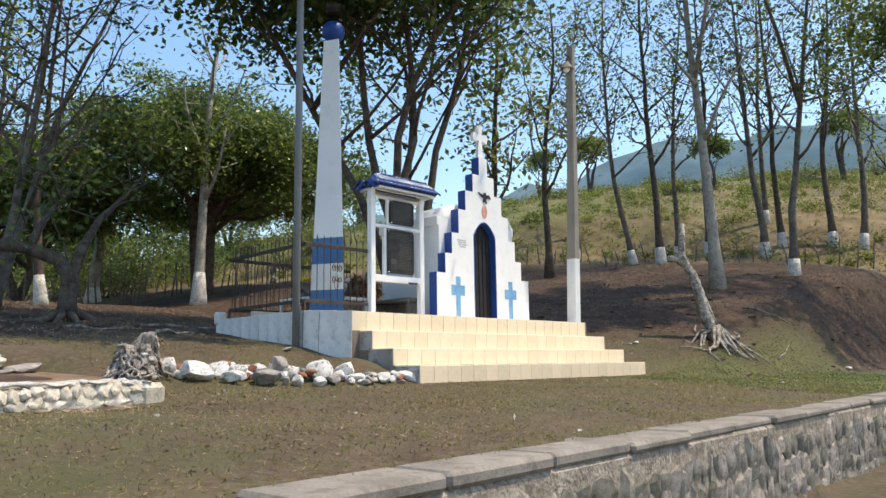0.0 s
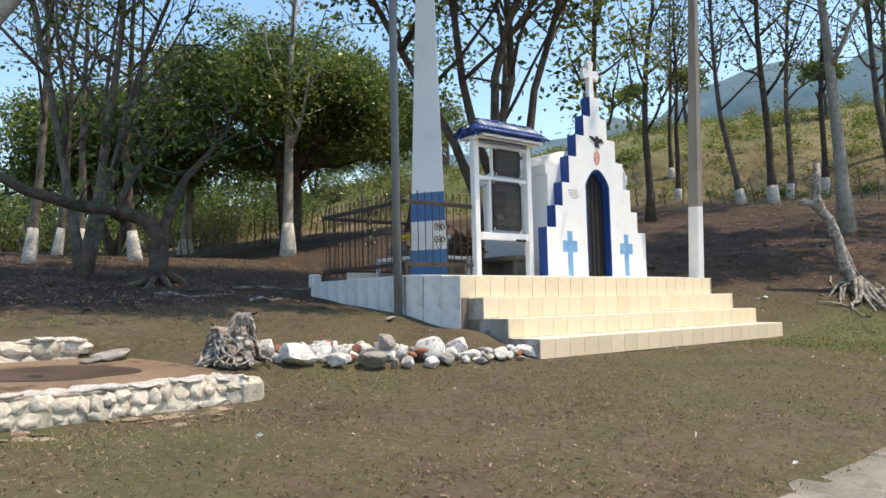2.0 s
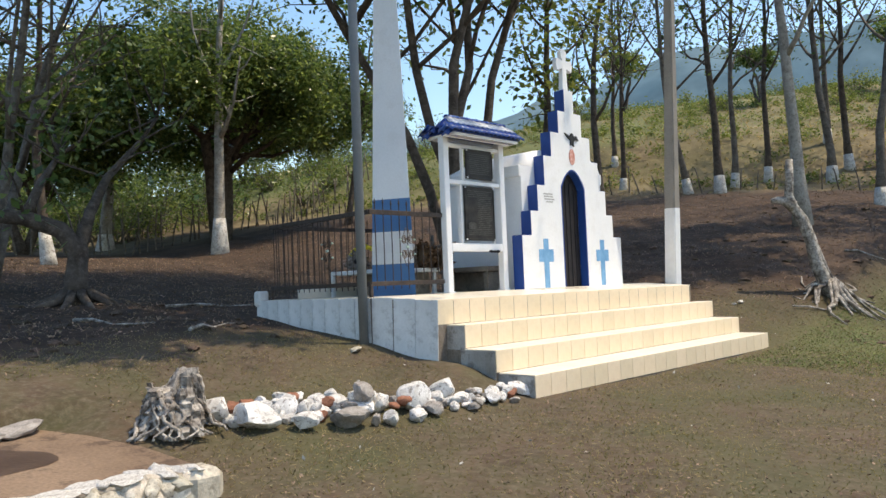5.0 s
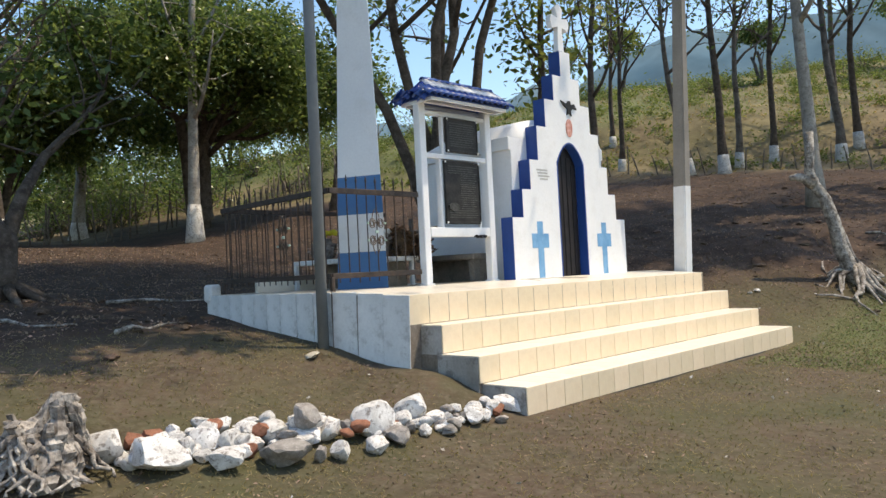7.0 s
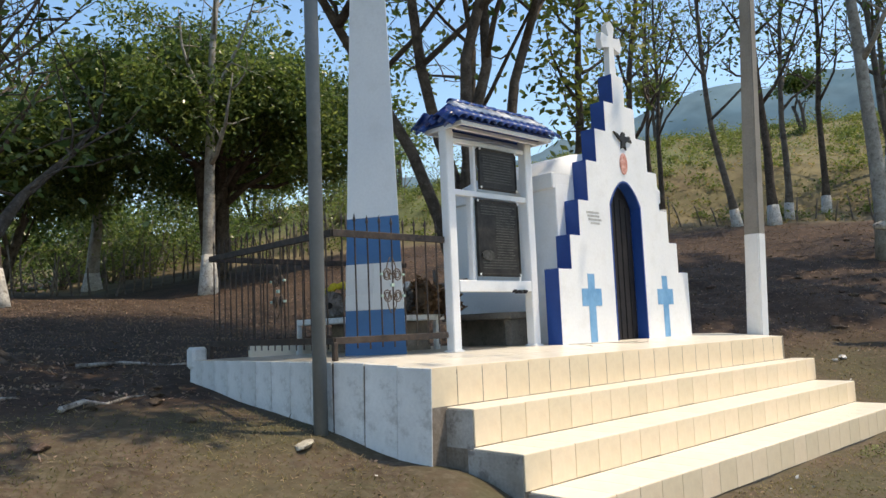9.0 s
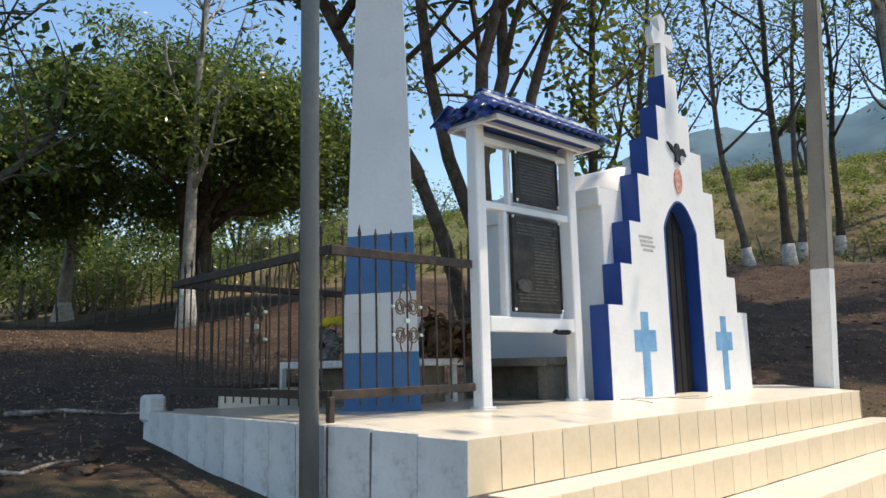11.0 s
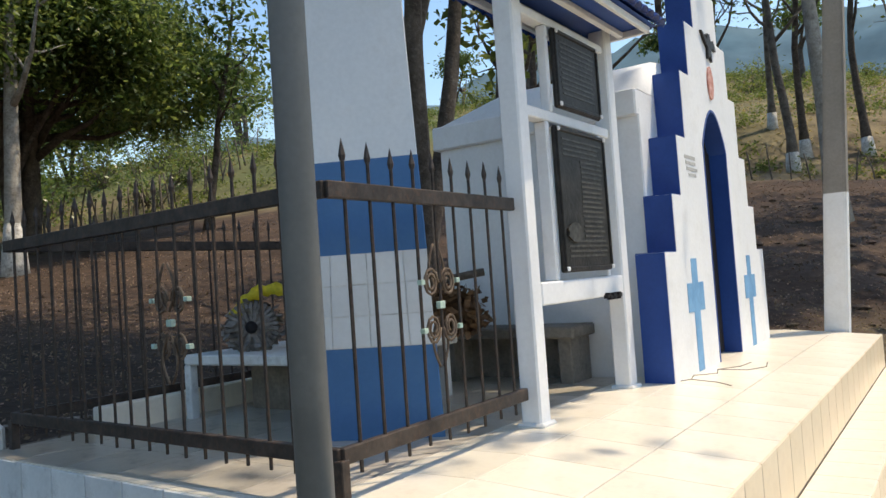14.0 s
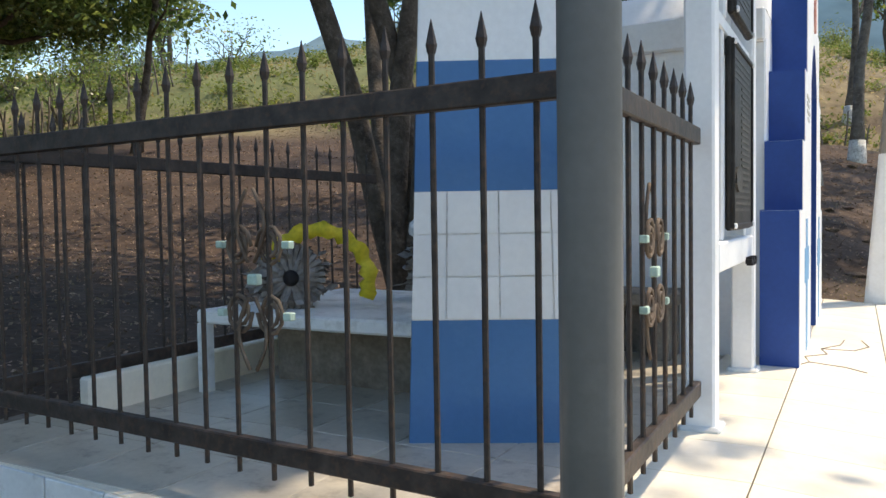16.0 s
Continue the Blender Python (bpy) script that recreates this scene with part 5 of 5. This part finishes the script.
tree("crooked pale tree with a lime-washed foot by the hedge", -35.0, 14.0, 8.5, 0.32, 55, 500, 0.18, LEAF_D, BARK_PALE, 1.6, (0.0, -0.1), 0.22, 9, 4.6, 0.02, 0.6)
tree("leaning slender tree beside the evergreen", -26.0, 20.6, 8.5, 0.15, 56, 1500, 0.17, LEAF_L, BARK, 0.0, (0.0, 0.12), 0.35, 8, 2.8, 0.1, 0.5)
tree("thin tree in the shade at the edge of the clearing", -20.0, -1.0, 11, 0.16, 57, 1200, 0.10, LEAF_L, BARK_GREY, 1.0, (0.0, 0.15), 0.3, 9, 4.2, 0.1, 0.6)
# added tree, crown out of view, throws shade on the ground beside the platform
tree("leaning tree added at the clearing edge to shade the ground", -11.5, -0.9, 16, 0.26, 58, 260, 0.15, LEAF_L, BARK_PALE, 0.9, (0.25, 0.62), 0.60, 16, 6.4, 0.02, 0.6, lofty=(46000, 8.8, 8.8), over=((4.2, 8.8, 10.2), 2.5, 14000))
for i, (x, y, h, lv) in enumerate(((-21.5, 4.4, 12, 900), (-24.5, 6.45, 12, 900), (-27.5, 6.5, 11, 1000), (-22.5, 0.2, 12, 900))):
    tree("thin tree with a lime-washed foot in deep shade", x, y, h, 0.14, 160 + i, int(lv * 1.6), 0.10, LEAF_L, BARK_GREY, 1.1, (0.03 * i - 0.05, 0.08), 0.30, 10, 4.2, 0.10, 0.5, group="trees at the shaded edge")
# low crooked trunk with a horizontal limb
cz0 = gz(-13.6, 5.0)
low = thing("crooked_tree", "low crooked dark trunk with a long horizontal limb", "tree", at=(-13.6, 5.0, cz0 - 0.1))
lines = [taper([Vector(p) for p in ((0, 0, 0), (0.05, -0.02, 0.5), (-0.02, 0.05, 1.0), (-0.1, -0.2, 1.35), (-0.3, -0.7, 1.55), (-0.6, -1.3, 1.62), (-1.0, -2.1, 1.9), (-1.1, -2.9, 2.35), (-1.3, -3.7, 2.6))], 0.22, 0.07),
         taper([Vector(p) for p in ((-0.02, 0.05, 1.0), (-0.4, 0.4, 1.7), (-0.9, 0.9, 2.4), (-1.3, 1.7, 3.2), (-1.6, 2.2, 3.8))], 0.13, 0.03),
         taper([Vector(p) for p in ((-0.3, -0.7, 1.5), (-0.7, -0.3, 2.2), (-1.3, 0.2, 2.8), (-1.9, 0.3, 3.5))], 0.10, 0.025)]
for i in range(9):
    a = i * 0.7
    lines.append(taper([Vector((math.cos(a) * q * 0.9, math.sin(a) * q * 0.9, 0.35 * (1 - q) ** 2 + 0.06 + gz(-13.6 + math.cos(a) * q * 0.9, 5.0 + math.sin(a) * q * 0.9) - cz0)) for q in (0.15, 0.4, 0.7, 1.0)], 0.10, 0.025))
for i in range(26):
    b = lines[rg.choice((0, 1, 2))]
    p = b[rg.randint(2, len(b) - 1)][0]
    lines.append(taper(bend(p, (rg.gauss(0, 1), rg.gauss(0, 1), rg.gauss(0.7, 0.5)), rg.uniform(0.8, 2.2), 5, rg, 0.2, 0.02), 0.025, 0.005))
tubes("trunk", lines, BARK, low, sides=8)
nr = np.random.default_rng(77)
tp = np.array([tuple(p) for l in lines[12:] for p, _ in l[2:]])
link("crown", leaf_mesh("crown", tp[nr.integers(0, len(tp), 600)] + nr.normal(size=(600, 3)) * 0.35, 0.12, LEAF_D, nr), low)

for i in range(9):
    dense_tree("low dark tree in the wood beyond the stake fence", -45.5 - 2.5 * math.sin(i * 2.3), -2 + i * 3.6, 240 + i, 2.7 + 0.6 * math.sin(i * 1.7), 2.3, 2.6, 1.9, 46, 110, 0.16, LEAF_D, 2.4, 0.16, [(0.2, 0.1), (-0.2, -0.1)], 0.9, "trees beyond the stake fence", cs=0.7)
# small trees on the hill and beyond
for i, (x, y, s, c) in enumerate(((-27.5, 46.0, 1.25, LEAF_Y), (-46, 40, 1.9, LEAF_D), (-20, 50, 1.2, LEAF_L), (-58, 50, 2.2, LEAF_D), (-14, 58, 1.6, LEAF_L), (-6, 52, 1.6, LEAF_L), (-36, 52, 1.5, LEAF_L), (0, 50, 1.8, LEAF_L))):
    dense_tree("small round-headed tree on the dry hillside", x, y, 200 + i, 2.6 * s, 1.05 * s, 1.05 * s, 0.9 * s, 26, 60, 0.16, c, 1.9 * s, 0.12 * s, [(0.1, 0.0), (-0.15, 0.1)], 0.4, "small trees on the hill", cs=0.7)


def shrub(x, y, s, seed, c, label="leafy green shrub at the edge of the clearing", grp="shrubs round the clearing"):
    rg, nr = random.Random(seed), np.random.default_rng(seed)
    t = thing("shrub", label, "shrub", grp, at=(x, y, gz(x, y) - 0.05))
    lines, tips = [], []
    for i in range(13):
        p = bend((rg.uniform(-0.3, 0.3) * s, rg.uniform(-0.3, 0.3) * s, 0), (rg.gauss(0, 0.6), rg.gauss(0, 0.6), 1), s * rg.uniform(1.2, 2.3), 5, rg, 0.16, 0)
        lines.append(taper(p, 0.035, 0.008))
        tips += p[2:]
    tubes("stem", lines, WOODPOST, t, sides=5)
    tp = np.array([tuple(p) for p in tips])
    n = int(560 * s)
    link("foliage", leaf_mesh("foliage", tp[nr.integers(0, len(tp), n)] + nr.normal(size=(n, 3)) * 0.34 * s, 0.115, c, nr), t)


rg = random.Random(21)
for i in range(46):
    y = -8 + 44 * i / 46 + rg.uniform(-0.5, 0.5)
    x = -38 - rg.uniform(-3, 6)
    shrub(x, y, rg.uniform(0.9, 1.9), 300 + i, rg.choice((LEAF_D, LEAF_D, LEAF_D, LEAF_Y, LEAF_L)))
for i in range(34):
    x, y = rg.uniform(-60, -6), rg.uniform(43, 75)
    shrub(x, y, rg.uniform(0.5, 1.0), 380 + i, LEAF_Y, "low green bush on the dry hillside", "bushes on the hill")

# stake fences
sf = thing("stake_fence", "rough fence of weathered wooden stakes along the clearing", "fence")
STK = [mesh_of("stake", *tube_data([taper(bend((0, 0, -0.3), (rg.gauss(0, 0.06), rg.gauss(0, 0.06), 1), 1.7, 4, rg, 0.05, 0), 0.045, 0.03)], 6), WOODPOST, True) for _ in range(5)]
for i in range(90):
    k = i / 90
    x, y = -31.5 + 2.2 * math.sin(k * 5) + rg.uniform(-0.1, 0.1), -6 + 36 * k + rg.uniform(-0.12, 0.12)
    link("stake", STK[rg.randrange(5)], sf, m=pose(x, y, gz(x, y), 0, 0, rg.uniform(0, 360)) @ Matrix.Diagonal((1, 1, rg.uniform(0.7, 1.25), 1)))
sf2 = thing("stake_fence", "sparse crooked stakes at the foot of the dry hill", "fence")
for i in range(34):
    x = -22 + 20 * i / 34
    y = 31.0 + (x + 12) * 0.436 + rg.uniform(-0.2, 0.2) + 1.2
    link("stake", STK[rg.randrange(5)], sf2, m=pose(x, y, gz(x, y), 0, rg.uniform(-8, 8), rg.uniform(0, 360)) @ Matrix.Diagonal((0.8, 0.8, rg.uniform(0.5, 0.9), 1)))

# ---- ground cover ----
GREENGRASS = mat("green_grass", (0.12, 0.17, 0.05), (0.20, 0.22, 0.08), 0.8, 0.9, 0.0, island=0.2)
def scatter(name, label, n, seed, xr, yr, keep, size, material, long, droop, lift=0.02):
    nr = np.random.default_rng(seed)
    x, y = nr.uniform(*xr, n), nr.uniform(*yr, n)
    ok = keep(x, y, nr)
    x, y = x[ok], y[ok]
    pts = np.stack([x, y, ground_z(x, y) + lift], 1)
    ob = link(name, leaf_mesh(name, pts, size, material, nr, droop, long))
    return tagged(ob, label, "ground cover", kind="stuff")


def off_works(x, y):
    return ~(((x < -5.5) & (x > -10.9) & (y > 6.45) & (y < 13.6)) | ((x < -5.0) & (x > -8.0) & (y < 2.9)))


scatter("grass", "short patchy green and brown lawn grass", 150000, 31, (-10.4, -0.7), (-2, 17), lambda x, y, r: off_works(x, y) & (r.random(len(x)) < smooth01(x + 1.8 * (1 - smooth01(y, 6, 8)), -8.6, -6.4) * (0.45 + 0.55 * np.sin(x * 1.3 + np.sin(y * 1.1)) ** 2)), 0.011, GRASS, 3.0, -0.35, 0.0)
scatter("grass", "greener grass tufts on the lawn beyond the steps", 50000, 32, (-5.4, -0.8), (11, 20), lambda x, y, r: off_works(x, y), 0.014, GREENGRASS, 2.6, 0.0, 0.006)
scatter("leaf_litter", "small dry leaves and twigs strewn over the lawn", 16000, 36, (-8.4, -0.9), (-2, 16), lambda x, y, r: off_works(x, y) & (np.sin(x * 2.1 + 1.5 * np.sin(y * 1.7)) > -0.5), 0.016, DRYLEAF, 2.0, 0.0, 0.008)
scatter("straw", "short bleached straw lying in the lawn", 60000, 38, (-9.6, -0.8), (-2, 15), lambda x, y, r: off_works(x, y) & (np.sin(x * 1.7 + 2 * np.sin(y * 1.3)) + 0.8 * r.random(len(x)) > 0.1), 0.0065, DRYGRASS, 7.0, -0.1, 0.006)
scatter("leaf_litter", "dry brown leaf litter on bare soil", 90000, 33, (-26, -4), (-6, 30), lambda x, y, r: off_works(x, y) & ((x < -9.8) | (y > 14.4)), 0.030, DRYLEAF, 1.5, 0.0, 0.010)
scatter("twigs", "thin dry twigs strewn over bare soil", 14000, 37, (-22, -4), (0, 27), lambda x, y, r: off_works(x, y) & ((x < -8) | (y > 14.5)), 0.011, DRYLEAF, 9.0, 0.0, 0.012)
scatter("dry_grass", "dry yellow grass on the hillside", 42000, 34, (-60, 4), (28, 72), lambda x, y, r: ((x + 12) * -0.40 + (y - 31) * 0.917 > 0.5), 0.09, DRYGRASS, 2.4, -0.1, 0.0)
scatter("litter", "small pale scraps and pebbles on the lawn", 150, 35, (-7.5, -0.7), (-1, 16), lambda x, y, r: off_works(x, y), 0.035, LIME, 1.2, 0.0, 0.012)
nr = np.random.default_rng(88)
cx, cy = nr.uniform(-66, 2, 2600), nr.uniform(16, 74, 2600)
okc = ((cx + 12) * -0.40 + (cy - 31) * 0.917) > 1.5
cx, cy = cx[okc], cy[okc]
cs_ = nr.uniform(0.10, 0.42, len(cx))
pts = np.stack([np.repeat(cx, 70), np.repeat(cy, 70), np.repeat(ground_z(cx, cy), 70)], 1) + nr.normal(size=(70 * len(cx), 3)) * np.repeat(cs_, 70)[:, None] * np.array([1, 1, 0.55]) + np.array([0, 0, 0.12])
tagged(link("scrub", leaf_mesh("scrub", pts, 0.10, LEAF_Y, nr, -0.3, 1.6)), "low green scrub tufts dotted over the dry hill", "scrub", kind="stuff")
# pale litter and clods on the slope
for i, (x, y, s) in enumerate(((-6.85, 15.2, 0.13), (-6.9, 15.0, 0.08), (-4.2, 21.5, 0.2))):
    tagged(link("rock", ROCKS[i], None, m=pose(x, y, gz(x, y) + s * 0.2, 0, 0, 40) @ Matrix.Diagonal((s, s * 1.7, s * 0.6, 1))), "small white stone lying on bare soil", "rock", "white stones on the slope")
CLOD = mat("soil_clod", (0.07, 0.048, 0.034), (0.14, 0.10, 0.07), 6, 0.95, 0.6, objvar=0.3)
CL = [rock_mesh("clod", 60 + i, CLOD, 0.25) for i in range(3)]
for i in range(120):
    if i < 60:
        x, y = rg.uniform(-14, -8.6), rg.uniform(2, 6.4)
    else:
        x, y = rg.uniform(-12, -4), rg.uniform(15, 28)
    s = rg.uniform(0.08, 0.24)
    tagged(link("clod", CL[i % 3], None, m=pose(x, y, gz(x, y) + s * 0.03, 0, 0, rg.uniform(0, 180)) @ Matrix.Diagonal((s, s * 1.4, s * 0.6, 1))), "clod of dry brown soil", "clod", "clods on the bare soil")
# fallen branches
for i, (x, y, L, a) in enumerate(((-11.5, 4.2, 1.5, 20), (-12.5, 6.0, 2.2, 70), (-4.8, 18.3, 1.6, 100), (-6.5, 20.5, 1.2, 40), (-9.5, 4.9, 1.1, 120))):
    p = [Vector((x + math.cos(radians(a)) * L * q, y + math.sin(radians(a)) * L * q, gz(x + math.cos(radians(a)) * L * q, y + math.sin(radians(a)) * L * q) + 0.025 + 0.03 * math.sin(q * 9))) for q in (0, 0.25, 0.5, 0.75, 1)]
    tagged(tubes("fallen_branch", [taper(p, 0.03, 0.01)], DEADWOOD), "dry fallen branch lying on the ground", "branch", "fallen branches")

# ---- tiles of the platform ----
def tile_mesh(name, w, h, d, material):
    g = 0.005 if material is WHITE_DIRTY else 0.002
    return bm_mesh(name, boxed(g, w - g, 0.002, h - 0.002, 0, d, 0.003), material)


cache = {}


def lay(w, h, m, material, parent=None):
    key = (round(w, 3), round(h, 3), material.name)
    if key not in cache:
        cache[key] = tile_mesh("tile", w, h, 0.013, material)
    link("tile", cache[key], parent or plat, m=m)


FACE_X = Matrix(((0, 0, 1, 0), (1, 0, 0, 0), (0, 1, 0, 0), (0, 0, 0, 1)))
FACE_Y = Matrix(((1, 0, 0, 0), (0, 0, -1, 0), (0, 1, 0, 0), (0, 0, 0, 1)))
bottoms = [STEPS[1][1], STEPS[2][1], STEPS[3][1], -0.17]
for i, (x, z, y0, y1) in enumerate(STEPS):
    n = round((y1 - y0) / 0.295)
    w = (y1 - y0) / n
    for k in range(n):
        lay(w, z - bottoms[i] - 0.004, Matrix.Translation((x - 0.012, y0 + k * w, bottoms[i] + 0.002 + random.uniform(-0.002, 0.002))) @ FACE_X, CREAM)
for i in range(1, 4):
    x, z, y0, y1 = STEPS[i]
    back_x = STEPS[i - 1][0]
    n = round((y1 - y0) / 0.295)
    w = (y1 - y0) / n
    for k in range(n):
        lay(x - back_x - 0.006, w, Matrix.Translation((back_x + 0.003, y0 + k * w, z - 0.012)), CREAM_TOP)
# platform floor, gently falling to the front edge
for r, (xa, xb) in enumerate(((-7.32, -6.885), (-7.75, -7.32), (-8.15, -7.75))):
    for k in range(16):
        y = 6.72 + k * 0.405
        za = 1.0 - 0.064 * max(0.0, (xa + 7.75) / 0.865)
        zb = 1.0 - 0.064 * max(0.0, (xb + 7.75) / 0.865)
        lay(xb - xa, 0.405, Matrix.Translation((xa, y, za - 0.013)) @ pose(0, 0, 0, 0, math.degrees(math.atan2(za - zb, xb - xa)), 0), CREAM_TOP)
for r in range(6):
    for k in range(8):
        x, y = -8.56 - r * 0.41, 6.64 + k * 0.39
        lay(0.41, 0.39, Matrix.Translation((x, y, 0.985)), SHADED_STAINED_TOP)
# narrow cut tiles between the floor and its slanting side
for pts in ([(-8.15, 6.567), (-7.9, 6.564), (-7.752, 6.587), (-7.752, 6.722), (-8.15, 6.722)], [(-7.75, 6.588), (-6.888, 6.722), (-7.75, 6.722)], [(-10.74, 6.663), (-8.9, 6.583), (-8.15, 6.567), (-8.15, 6.642), (-8.9, 6.642)]):
    bm = prism(bmesh.new(), pts, "z", 0.9, 0.996)
    for v in bm.verts:
        if v.co.z > 0.95:
            v.co.z -= 0.064 * max(0.0, (v.co.x + 7.75) / 0.865)
    part("edge_tile", bm, CREAM_TOP, plat)
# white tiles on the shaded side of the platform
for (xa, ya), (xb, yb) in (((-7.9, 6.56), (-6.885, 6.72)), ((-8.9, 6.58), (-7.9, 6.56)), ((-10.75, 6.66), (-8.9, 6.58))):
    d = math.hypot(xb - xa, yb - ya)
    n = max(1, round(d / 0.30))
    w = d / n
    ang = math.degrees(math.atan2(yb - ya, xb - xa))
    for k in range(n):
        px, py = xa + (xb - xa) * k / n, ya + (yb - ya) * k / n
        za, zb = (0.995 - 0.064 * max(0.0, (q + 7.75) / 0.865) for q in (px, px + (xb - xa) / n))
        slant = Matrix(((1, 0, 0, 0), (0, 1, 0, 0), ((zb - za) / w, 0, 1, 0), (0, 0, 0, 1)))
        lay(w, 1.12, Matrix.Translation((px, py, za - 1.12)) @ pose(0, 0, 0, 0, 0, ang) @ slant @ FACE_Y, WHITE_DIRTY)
for i in range(1, 4):
    x, z, y0, y1 = STEPS[i]
    part("side_skin", boxed(STEPS[i - 1][0] - 0.05, x - 0.014, y0 - 0.004, y0 + 0.012, -0.5, z - 0.014, 0.003), SIDE, plat, "soiled plaster side of a step")
